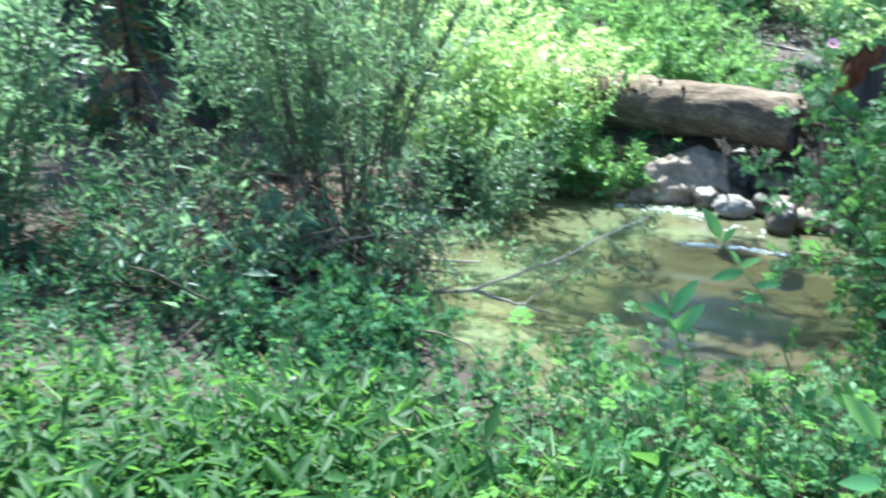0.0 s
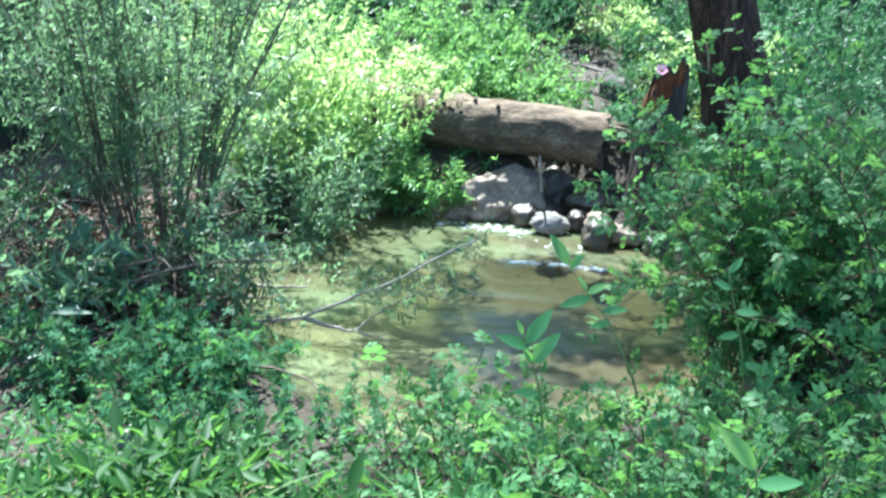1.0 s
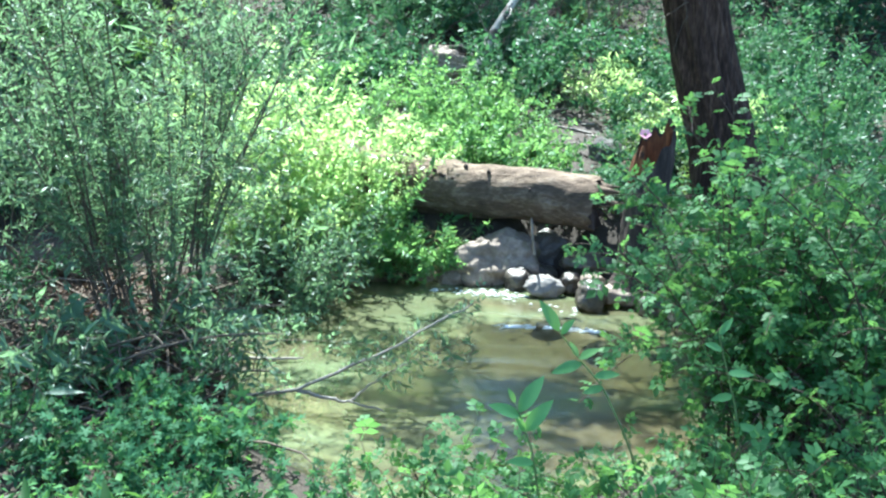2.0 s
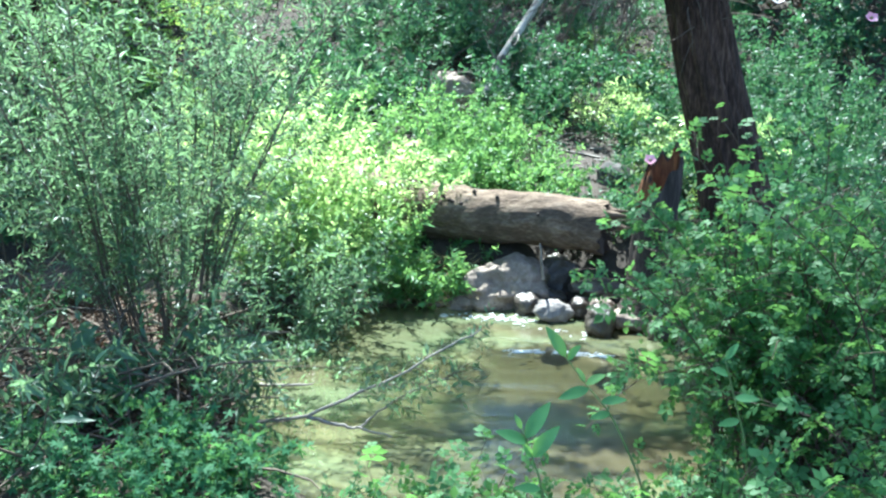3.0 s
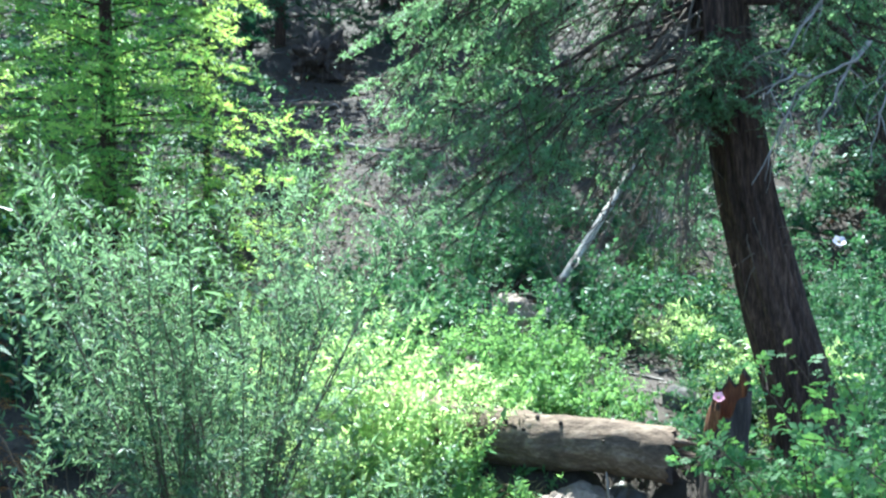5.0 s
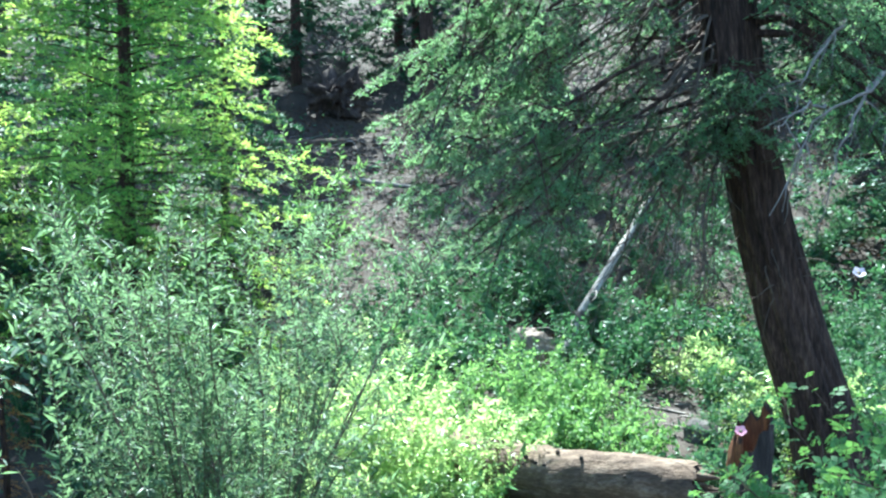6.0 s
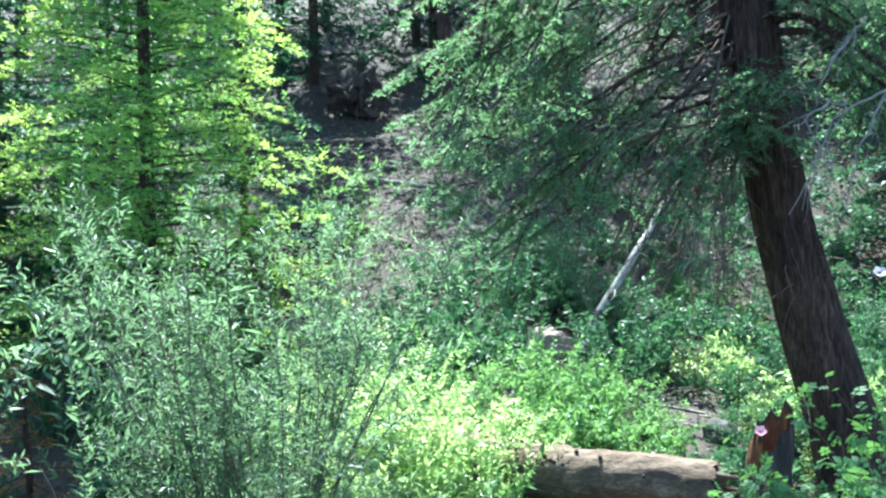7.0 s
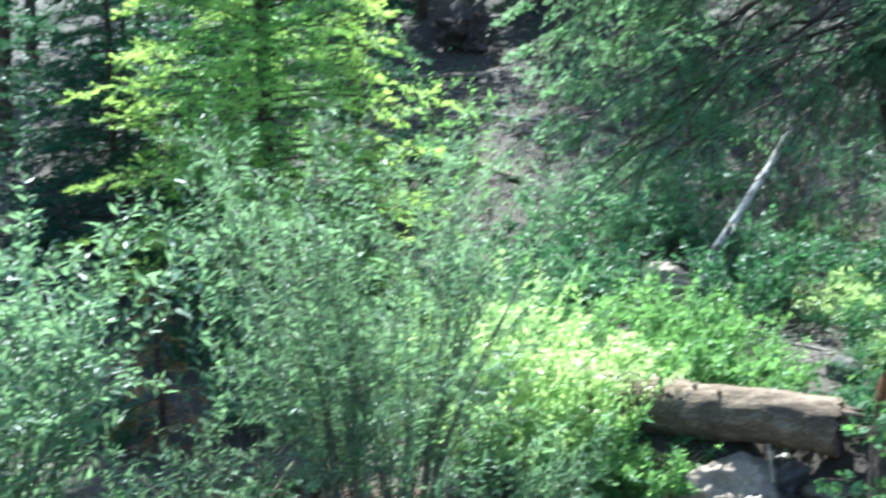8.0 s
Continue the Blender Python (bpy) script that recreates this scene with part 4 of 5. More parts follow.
# clumps in the sun get the paler leaf, sunlight painted as colour
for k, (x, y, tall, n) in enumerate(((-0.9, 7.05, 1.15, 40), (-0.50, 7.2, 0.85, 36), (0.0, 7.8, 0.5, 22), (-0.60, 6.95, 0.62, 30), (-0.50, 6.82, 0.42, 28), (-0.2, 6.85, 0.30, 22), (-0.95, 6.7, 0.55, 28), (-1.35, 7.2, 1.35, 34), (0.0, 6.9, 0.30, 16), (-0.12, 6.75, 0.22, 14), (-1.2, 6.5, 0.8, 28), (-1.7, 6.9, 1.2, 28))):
    shrub("herb_clump", (x, y, zat(x, y)), "fresh green leafy herbs on the creek bank" if k in (2, 3, 4, 5, 8, 9) else "yellow-green leafy herbs on the creek bank, sunlight put into their colour", "plant", 40 + k, n, tall, 0.42, 0.28, 0.034 + 0.008 * (k % 3), 0.0105, 4, MOUND if k in (2, 3, 4, 5, 8, 9) else SUNLIT_HERB, STEM, SMALL_OVAL if k % 3 == 0 else LEAN_OVAL, 0.06, 0.004, 0.16, "bank herbs", 0.18)

# ---------------------------------------------------------------- shrubs of the slope
SLOPE = ((0.05, 8.15, 0.75), (0.45, 7.95, 0.55), (0.72, 7.9, 0.38), (-0.4, 8.3, 0.85), (-0.9, 8.6, 0.95), (0.25, 9.2, 0.75), (0.72, 9.6, 0.85), (1.0, 10.3, 0.8), (-0.55, 9.9, 0.75),
         (-1.3, 9.4, 0.85), (0.45, 10.9, 0.7), (-0.9, 11.0, 0.7), (-0.2, 11.3, 0.7), (1.7, 11.4, 0.8), (-1.9, 8.9, 0.9), (2.0, 9.6, 0.55), (2.35, 8.3, 0.6), (2.9, 10.2, 0.7), (-2.6, 8.0, 0.55), (3.4, 9.0, 0.8),
         (0.15, 8.7, 0.8), (-1.7, 7.9, 0.9), (-3.3, 7.2, 0.5), (2.0, 12.6, 0.7), (0.9, 12.4, 0.5), (3.2, 12.0, 0.8), (3.9, 7.6, 0.9), (3.0, 7.2, 0.7), (-4.6, 6.6, 0.5), (0.55, 8.65, 0.6), (0.7, 10.0, 0.7),
         (2.6, 11.2, 0.7), (3.4, 10.6, 0.9), (3.9, 9.8, 1.0), (4.4, 11.0, 1.0), (0.1, 12.4, 0.7), (1.4, 13.4, 0.7), (2.4, 13.8, 0.8), (0.5, 14.4, 0.8), (3.2, 14.6, 0.9), (-3.4, 7.9, 1.0), (-4.5, 8.0, 1.1), (-2.7, 7.4, 0.8), (1.62, 9.5, 0.45), (1.85, 10.3, 0.6), (1.8, 9.1, 0.4), (1.6, 16.0, 1.0), (4.2, 13.0, 1.0), (2.8, 8.6, 0.7), (2.6, 9.4, 0.7), (-1.5, 10.6, 0.7), (-0.9, 10.2, 0.7), (-1.9, 10.0, 0.8), (1.22, 7.38, 0.18), (1.6, 7.5, 0.3), (1.8, 8.0, 0.4), (2.7, 7.7, 0.7), (3.1, 8.9, 0.9), (2.3, 7.8, 0.5), (-0.4, 10.9, 0.7), (-1.3, 11.5, 0.6), (-0.5, 12.0, 0.6), (-2.5, 9.3, 0.8), (3.2, 8.2, 0.8), (3.6, 8.9, 1.0), (3.0, 9.6, 0.8))
for k, (x, y, tall) in enumerate(SLOPE):
    # sun and shade put into leaf colour: palest where sunny, darker up the slope
    sun_tinted = k in (16, 43)
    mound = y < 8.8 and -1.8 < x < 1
    lab = "low green shrub on the slope, sunlight put into its leaf colour" if sun_tinted else "fresh green leafy mound behind the log" if mound else "low blue-green leafy shrub on the slope"
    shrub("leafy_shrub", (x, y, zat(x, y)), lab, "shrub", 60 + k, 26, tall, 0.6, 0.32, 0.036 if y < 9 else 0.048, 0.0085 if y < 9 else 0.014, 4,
          SUNLIT_HERB if sun_tinted else MOUND if mound else SHRUB, STEM, LEAN_OVAL if k % 2 else SMALL_OVAL, 0.08, 0.004, 0.16, "slope shrubs", 0.2, separate=False)
shrub("sapling", (-2.35, 10.3, zat(-2.35, 10.3)), "thin pale green broadleaf sapling on the slope", "sapling", 95, 8, 2.65, 0.16, 0.10, 0.055, 0.016, 9, MOUND, TWIG, LEAN_OVAL, 0.5, 0.008, 0.08, "", 0.42)

# ---------------------------------------------------------------- wild roses on the near bank
ROSES = ((1.80, 3.5, 1.55, 44, 0.30, "tall wild rose bush with a few pink flowers"), (2.0, 2.95, 1.9, 16, 0.35, "tall arching wild rose bush"), (1.85, 2.95, 0.80, 24, 0.35, "wild rose bush leaning over the water"),
         (0.25, 2.45, 0.36, 12, 0.5, "low wild rose at the water's edge"), (0.85, 2.3, 0.42, 18, 0.6, "low dense wild rose bush"), (0.5, 1.75, 0.28, 14, 0.6, "low wild rose among the bank weeds"),
         (1.1, 1.55, 0.40, 18, 0.6, "dense wild rose bush on the bank"), (2.3, 3.8, 1.25, 18, 0.5, "wild rose bush under the conifer"), (1.75, 2.4, 0.75, 20, 0.4, "dense wild rose bush above the water"), (2.1, 4.3, 1.05, 20, 0.4, "wild rose bush hanging over the pool"), (2.05, 5.25, 1.0, 16, 0.35, "wild rose bush beside the broken stump"), (1.98, 5.72, 0.95, 16, 0.28, "leafy wild rose bush against the broken stump"),
         (1.25, 1.05, 0.42, 12, 0.5, "near wild rose bush with broad pale leaflets"), (1.40, 3.45, 1.46, 30, 0.09, "upright dense wild rose bush before the stump"))
bushes = [rose_bush((x, y, zat(x, y)), lab, 100 + k, n, tall, lean, twig_len=0.22 if lean < 0.15 else 0.35, base=0.2 if lean < 0.15 else 0.3, sag=0.14 if lean < 0.15 else 0.3, leaf=0.078 if y < 1.2 else 0.060 if y < 4 else 0.052) for k, (x, y, tall, n, lean, lab) in enumerate(ROSES)]
flower(bushes[0], (0.925, 3.44, 1.575), PETAL, 1, 0.05)
flower(bushes[1], (1.235, 2.95, 2.18), PALE_PETAL, 2, 0.048)
flower(bushes[1], (1.53, 2.9, 2.12), PETAL, 3, 0.045)
flower(bushes[1], (1.50, 3.0, 2.27), PALE_PETAL, 4, 0.05)


# ---------------------------------------------------------------- broad-leaved plants at the water's edge
def broad_plant(base, stem_pts, leaves, label):
    """An upright stem with pointed oval leaves; leaves: (fraction of the stem, way it points, length)."""
    root = thing("broad_leaved_plant", base, label, "plant", "broad-leaved plants")
    line = np.array([base] + list(stem_pts), float) - np.array(base)
    v, f = tube(along_line(line, np.linspace(0, 1, 14))[0], np.linspace(0.0045, 0.002, 14), 6)
    part_mesh("stem", fast_mesh("stem", v, f, STEM, True), root)
    for t, way, size in leaves:
        p, d = along_line(line, [t])
        w = unit(way)
        v, f = scatter(BROAD, p, w[None], np.array([[-w[0] * 0.3, -0.75, 0.7]]), [size])
        part_mesh("leaf", fast_mesh("leaf", v, f, DOGBANE, True), root)
    return root


broad_plant((0.88, 2.62, zat(0.88, 2.62)), [(0.80, 2.64, 0.62), (0.70, 2.66, 0.83), (0.62, 2.68, 0.92), (0.55, 2.70, 1.01)],
            [(1.0, (-0.06, 0, 0.11), 0.125), (0.98, (0.03, -0.05, 0.07), 0.085), (0.76, (0.05, -0.04, 0.05), 0.085), (0.77, (-0.03, 0.03, 0.06), 0.06), (0.72, (-0.10, -0.03, -0.02), 0.11), (0.60, (0.08, -0.04, 0.03), 0.09), (0.5, (-0.08, -0.05, 0.0), 0.08)],
            "broad-leaved plant with bright oval leaves over the water")
broad_plant((0.49, 2.33, zat(0.49, 2.33)), [(0.47, 2.34, 0.6), (0.45, 2.35, 0.73), (0.41, 2.35, 0.85), (0.39, 2.35, 0.90)],
            [(0.84, (0.07, 0.02, 0.12), 0.135), (0.66, (0.07, -0.03, 0.12), 0.135), (0.78, (-0.08, -0.03, 0.05), 0.11), (0.66, (-0.03, -0.04, 0.07), 0.07), (1.0, (-0.02, 0, 0.05), 0.05), (0.45, (-0.08, -0.03, 0.02), 0.09)],
            "broad-leaved plant with large oval leaves")
broad_plant((0.92, 1.5, zat(0.92, 1.5)), [(0.90, 1.5, 0.78), (0.87, 1.5, 0.96)],
            [(1.0, (-0.08, 0, 0.10), 0.13), (0.9, (0.09, -0.04, 0.04), 0.10), (0.7, (-0.09, -0.05, 0.02), 0.11), (0.55, (0.06, -0.08, 0.02), 0.10)], "broad pale-leaved plant on the bank")
broad_plant((1.2, 2.55, zat(1.2, 2.55)), [(1.12, 2.56, 0.8), (1.05, 2.58, 1.05)],
            [(1.0, (0.05, 0, 0.08), 0.07), (0.9, (-0.08, -0.04, 0.05), 0.075), (0.75, (0.09, -0.05, 0.02), 0.08), (0.6, (-0.09, -0.04, 0.0), 0.08), (0.45, (0.08, -0.06, 0.0), 0.08)], "broad-leaved plant among the roses")


# ---------------------------------------------------------------- weeds of the near bank, each leaf a part
def weed(seed, tall, leaves, size, template, mat, name, label, category, group, stem_r=0.003, spread=1.1, rise=0.5):
    rng = np.random.default_rng(seed)
    root = thing(name, (0, 0, -50), label, category, group)
    line = grow(rng, (0, 0, -0.03), (rng.normal(0, 0.15), rng.normal(0, 0.15), 1), tall, 7, 0.05, 0.08)
    v, f = tube(line, np.linspace(stem_r, stem_r * 0.4, 7), 5)
    part_mesh("stem", fast_mesh("stem", v, f, STEM, True), root)
    ts = np.linspace(0.12, 1.0, leaves)
    p, d = along_line(line, ts)
    me = fast_mesh("leaf", *template, mat, True)
    for k in range(leaves):
        a = k * 2.4 + rng.uniform(-0.3, 0.3)
        w = unit([math.cos(a) * spread, math.sin(a) * spread, rise * rng.uniform(0.3, 1.4) + ts[k] * 0.5])
        n = unit(np.array([-w[0] * 0.5, -w[1] * 0.5, 1.0]) + rng.normal(0, 0.15, 3))
        x = unit(np.cross(w, n)); n = np.cross(x, w)
        z = size * (1.15 - 0.55 * ts[k]) * rng.uniform(0.8, 1.15)
        ob = part_mesh("leaf", me, root)
        ob.matrix_local = Matrix(((x[0] * z, w[0] * z, n[0] * z, p[k, 0]), (x[1] * z, w[1] * z, n[1] * z, p[k, 1]), (x[2] * z, w[2] * z, n[2] * z, p[k, 2]), (0, 0, 0, 1)))
    return root


def strewn(templates, spots, rng, scale=(0.8, 1.2)):
    """Moves the templates to the first spots and copies them to the rest."""
    for k, (x, y) in enumerate(spots):
        m = pose(x, y, zat(x, y), rng.uniform(-8, 8), rng.uniform(-8, 8), rng.uniform(0, 360))
        src = templates[k % len(templates)]
        if k < len(templates):
            src.matrix_world = m
        else:
            copy_thing(src, m)


def spots(rng, n, x0, x1, y0, y1, keep=lambda x, y: True):
    out = []
    while len(out) < n:
        x, y = rng.uniform(x0, x1), rng.uniform(y0, y1)
        if keep(x, y):
            out.append((x, y))
    return out


rng = np.random.default_rng(301)
dry = lambda x, y: pool_reach(x, y) > 0.03
lance_weeds = [weed(200 + k, t, n, s, LANCE_FINE, WEED, "lance_leaved_weed", "bright green lance-leaved weed on the near bank", "weed", "bank weeds") for k, (t, n, s) in enumerate(((0.30, 13, 0.14), (0.38, 15, 0.13), (0.24, 11, 0.15), (0.34, 14, 0.12)))]
strewn(lance_weeds, spots(rng, 76, -2.0, -0.15, 0.7, 1.72), rng)
leafy_weeds = [weed(220 + k, t, n, s, OVAL_FINE, ROSE, "oval_leaved_weed", "low oval-leaved green weed on the near bank", "weed", "bank weeds") for k, (t, n, s) in enumerate(((0.20, 10, 0.055), (0.26, 12, 0.05), (0.16, 9, 0.058)))]
strewn(leafy_weeds, spots(rng, 70, -0.5, 1.7, 0.7, 1.7), rng)
geraniums = [weed(240 + k, t, n, s, LOBED, LOBED_LEAF, "lobed_leaved_herb", "low herb with lobed blue-green leaves near the water", "herb", "lobed herbs", 0.0025, 1.0, 0.8) for k, (t, n, s) in enumerate(((0.22, 13, 0.046), (0.28, 15, 0.042), (0.18, 11, 0.050)))]
strewn(geraniums, spots(rng, 66, -1.9, -0.2, 2.2, 4.1, dry), rng)


def stalk(k, x, y, tall, lean):
    """A pale bent grass stalk with a thin seed head."""
    rng = np.random.default_rng(950 + k)
    g = grow(rng, (0, 0, -0.02), (lean, rng.normal(0, 0.2), 1), tall, 10, 0.25, 0.05)
    root = thing("grass_stalk", (x, y, zat(x, y)), "pale bent grass stalk above the bank weeds", "grass", "grass stalks")
    v, f = tube(g, np.linspace(0.0032, 0.0014, 10), 5)
    part_mesh("stem", fast_mesh("stem", v, f, STRAW, True), root)
    p, w, nr, sz = leafy(rng, [g], 0.008, 0.75, 0.018, 0.5, 0.5, SLIM)
    v, f = scatter(SLIM, p, w, nr, sz)
    part_mesh("seed_head", fast_mesh("seed_head", v, f, STRAW), root)


for k, (x, y, tall, lean) in enumerate(((-0.75, 1.75, 0.42, -0.5), (-0.62, 1.8, 0.40, -0.15), (-0.95, 1.6, 0.36, -0.6), (-0.45, 1.6, 0.34, 0.3), (-1.2, 1.7, 0.38, -0.4), (-0.2, 1.55, 0.30, 0.6), (0.1, 1.7, 0.28, 0.7), (-0.55, 1.45, 0.32, 0.5))):
    stalk(k, x, y, tall, lean)


# ---------------------------------------------------------------- carpets too fine to count
def carpet(name, label, category, seed, n, x0, x1, y0, y1, template, mat, size, tall, keep, lean=0.5, jitter=0.3, up=0.9, ragged=1.2):
    """Ground cover: single leaves or blades at random heights over the soil, in patches."""
    rng = np.random.default_rng(seed)
    x, y = rng.uniform(x0, x1, n), rng.uniform(y0, y1, n)
    patch = np.sin(x * 2.1 + seed) * np.cos(y * 1.7 - seed) + np.sin(x * 5.3 - y * 3.9) * 0.5 + rng.normal(0, 0.5, n)
    # the cover thins out towards a ragged outline
    edge = np.minimum(np.minimum(x - x0, x1 - x), np.minimum(y - y0, y1 - y))
    patch = patch - ragged * np.clip(1 - (edge + 0.25 * np.sin(x * 3.1 + y * 2.3 + seed)) / 0.8, 0, 1.5)
    ok = keep(x, y, patch)
    x, y = x[ok], y[ok]
    m = len(x)
    z = height(x, y) + tall * rng.random(m) ** 1.3
    a = rng.uniform(0, 2 * np.pi, m)
    way = np.stack([np.cos(a), np.sin(a), rng.normal(lean, 0.4, m)], -1)
    nrm = unit(np.array([0, 0, up]) + rng.normal(0, 0.45, (m, 3)))
    v, f = scatter(template, np.stack([x, y, z], -1), way, nrm, size * np.exp(rng.normal(0, jitter, m)))
    return tagged(new(name, fast_mesh(name, v, f, mat)), label, category, kind="stuff")


off_trail = lambda x, y: trail_mask(x, y) < 0.25
land = lambda x, y: pool_reach(x, y) > 0.02
carpet("undergrowth", "low green herbs covering the slope", "undergrowth", 1, 46000, -6, 6, 6.9, 12.5, OVAL, SHRUB, 0.028, 0.18, lambda x, y, p: land(x, y) & off_trail(x, y) & (p > 0.1 + 0.25 * np.clip(y - 10, 0, 9)))
carpet("sunny_herbs", "low yellow-green herbs beside the trail", "herbs", 2, 18000, 1.25, 2.3, 7.0, 11.5, LANCE, GRASS, 0.05, 0.28, lambda x, y, p: off_trail(x, y) & (p > -0.5))
carpet("bank_herbs", "low green herbs on the near bank", "herbs", 3, 44000, -4, 3.2, -0.9, 4.6, SMALL_OVAL, ROSE, 0.033, 0.15, lambda x, y, p: land(x, y) & (p > np.where(y < 2.7, -0.7, np.where(x < -0.8, 0.75, 0.0))))
carpet("weed_cover", "dense bright green lance-leaved weeds on the near bank", "weeds", 11, 46000, -3.2, 0.8, -0.6, 2.3, LEAN_OVAL, WEED, 0.07, 0.2, lambda x, y, p: land(x, y) & (p > -0.5), 0.7)
carpet("grass", "thin green grass on the near bank", "grass", 4, 3500, -2.0, 1.6, 0.6, 1.8, blade(0.03, 0.45, 0.01, 2), GRASS, 0.22, 0.05, lambda x, y, p: land(x, y) & (p > -0.1), 1.1)
carpet("dry_grass", "dry straw-coloured grass on the near bank", "grass", 5, 1600, -1.2, 0.8, 0.9, 2.2, blade(0.03, 0.5, 0.01, 2), STRAW, 0.16, 0.03, lambda x, y, p: p > 0.2, 0.2)
carpet("leaf_litter", "brown dead leaves and needles on the soil", "litter", 6, 26000, -7, 6, 6.6, 16, TINY, LITTER, 0.035, 0.01, lambda x, y, p: land(x, y) & (p < 0.9), 0.1)
# dark litter added so the soil looks shaded under the willows
carpet("bank_litter", "dark brown leaf litter under the willows, added in place of shade", "litter", 13, 16000, -3.2, -0.8, 3.6, 5.8, TINY, LITTER, 0.05, 0.02, lambda x, y, p: land(x, y), 0.1)
carpet("bank_straw", "dry straw-coloured stalks and pale herbs at the pool edge", "grass", 14, 4200, -1.0, 0.25, 6.2, 6.95, blade(0.05, 0.4, 0.02, 2), STRAW, 0.09, 0.12, lambda x, y, p: land(x, y), 0.7)
carpet("far_herbs", "scattered green herbs high on the slope", "herbs", 7, 40000, -9, 9, 11.5, 24, SMALL_OVAL, SHRUB, 0.075, 0.35, lambda x, y, p: p > np.where(x > -0.6, 0.2, 0.95))
carpet("meadow_cover", "low green plants on the open ground behind the bank", "undergrowth", 15, 40000, -9, 9, -7, 3.0, SMALL_OVAL, MOUND, 0.06, 0.12, lambda x, y, p: (p > -0.2) & (land(x, y)) & ((y < 0.2) | (np.abs(x) > 2.6)))
carpet("slope_litter", "brown dead needles and leaves covering the slope", "litter", 8, 32000, -7, 7, 9.5, 19, TINY, LITTER, 0.06, 0.02, lambda x, y, p: off_trail(x, y), 0.1)


def sticks(seed, n, x0, x1, y0, y1, mat, label):
    rng = np.random.default_rng(seed)
    pieces = []
    for _ in range(n):
        x, y = rng.uniform(x0, x1), rng.uniform(y0, y1)
        if pool_reach(x, y) < 0.05:
            continue
        a = rng.uniform(0, math.pi)
        g = grow(rng, (x, y, zat(x, y) + 0.015), (math.cos(a), math.sin(a), rng.uniform(-0.05, 0.25)), rng.uniform(0.2, 0.9), 6, 0.1, 0.12)
        pieces.append(tube(g, np.linspace(0.008, 0.002, 6) * rng.uniform(0.5, 1.5), 4))
    v, f = joined(pieces)
    tagged(new("fallen_twigs", fast_mesh("fallen_twigs", v, f, mat)), label, "twigs", kind="stuff")


sticks(1, 260, -3.4, -0.8, 3.2, 5.6, TWIG, "dead brown twigs littering the bank under the willows")
sticks(2, 900, -6, 5, 8, 18, DEAD_TWIG, "grey dead twigs littering the slope")

# dead branches in the thicket, and the stick in the water
for k in range(26):
    rng = np.random.default_rng(400 + k)
    x, y = rng.uniform(-2.7, -1.15), rng.uniform(3.3, 4.4)
    a = rng.uniform(0, 2 * math.pi)
    z = zat(x, y)
    g = grow(rng, (x, y, z), (math.cos(a), math.sin(a), 0.55), rng.uniform(0.6, 1.2), 8, 0.2, 0.12)
    pole("dead_branch", g, 0.010, 0.004, TWIG, "dead brown branch leaning in the thicket", "branch", 3, k, 6, TWIG, "dead branches")


def water_branch():
    """The bare forked branch hanging over the pool, with a few willow leaves left on it."""
    rng = np.random.default_rng(9)
    base = (-0.95, 4.3, 0.10)
    root = thing("overhanging_branch", base, "thin forked branch dipping to the water, sparsely leaved", "branch")
    b = np.array(base)
    main = np.array([(-0.95, 4.3, 0.07), (-0.62, 4.28, 0.12), (-0.42, 4.30, 0.21), (-0.23, 4.32, 0.30), (0.12, 4.40, 0.48), (0.27, 4.46, 0.54)]) - b
    fork = np.array([(-0.62, 4.28, 0.12), (-0.48, 4.26, 0.09), (-0.36, 4.26, 0.07), (-0.19, 4.26, 0.02)]) - b
    short = np.array([(-0.36, 4.26, 0.07), (-0.24, 4.32, 0.16), (-0.06, 4.40, 0.23), (0.10, 4.46, 0.28)]) - b
    twigs_ = [main, fork, short]
    for line, r in ((main, 0.011), (fork, 0.012), (short, 0.006)):
        pts = along_line(line, np.linspace(0, 1, 16))[0] + rng.normal(0, 0.005, (16, 3))
        v, f = tube(pts, np.linspace(r, r * 0.35, 16), 7)
        part_mesh("limb", fast_mesh("limb", v, f, DEAD_TWIG, True), root)
    side = []
    for k in range(44):
        line = (main, short, main)[k % 3]
        p, d = along_line(line, [rng.uniform(0.35, 1)])
        side.append(grow(rng, p[0], d[0] + unit(rng.normal(0, 1, 3)) * 0.8, rng.uniform(0.1, 0.28), 5, 0.15, 0.1))
    v, f = joined([tube(t, np.linspace(0.002, 0.001, 5), 4) for t in side])
    part_mesh("branchwork", fast_mesh("branchwork", v, f, TWIG), root, kind="stuff")
    p, w, nr, sz = leafy(rng, side, 0.016, 0.1, 0.038, 0.9, 0.4, LANCE)
    v, f = scatter(LANCE, p, w, nr, sz)
    part_mesh("foliage", fast_mesh("foliage", v, f, WILLOW), root, kind="stuff")


water_branch()
pole("floating_stick", [(-1.3, 4.98, 0.03), (-1.12, 4.95, 0.03), (-0.95, 4.96, 0.025), (-0.72, 5.0, 0.02)], 0.016, 0.007, DEAD_TWIG, "pale bare stick lying on the water", "stick", 2, 3, 8)
pole("bare_twig", [(0.72, 6.5, 0.28), (0.70, 6.48, 0.42), (0.69, 6.5, 0.55)], 0.012, 0.006, DEAD_TWIG, "short pale twig standing by the boulder", "twig", 0, 4, 6)



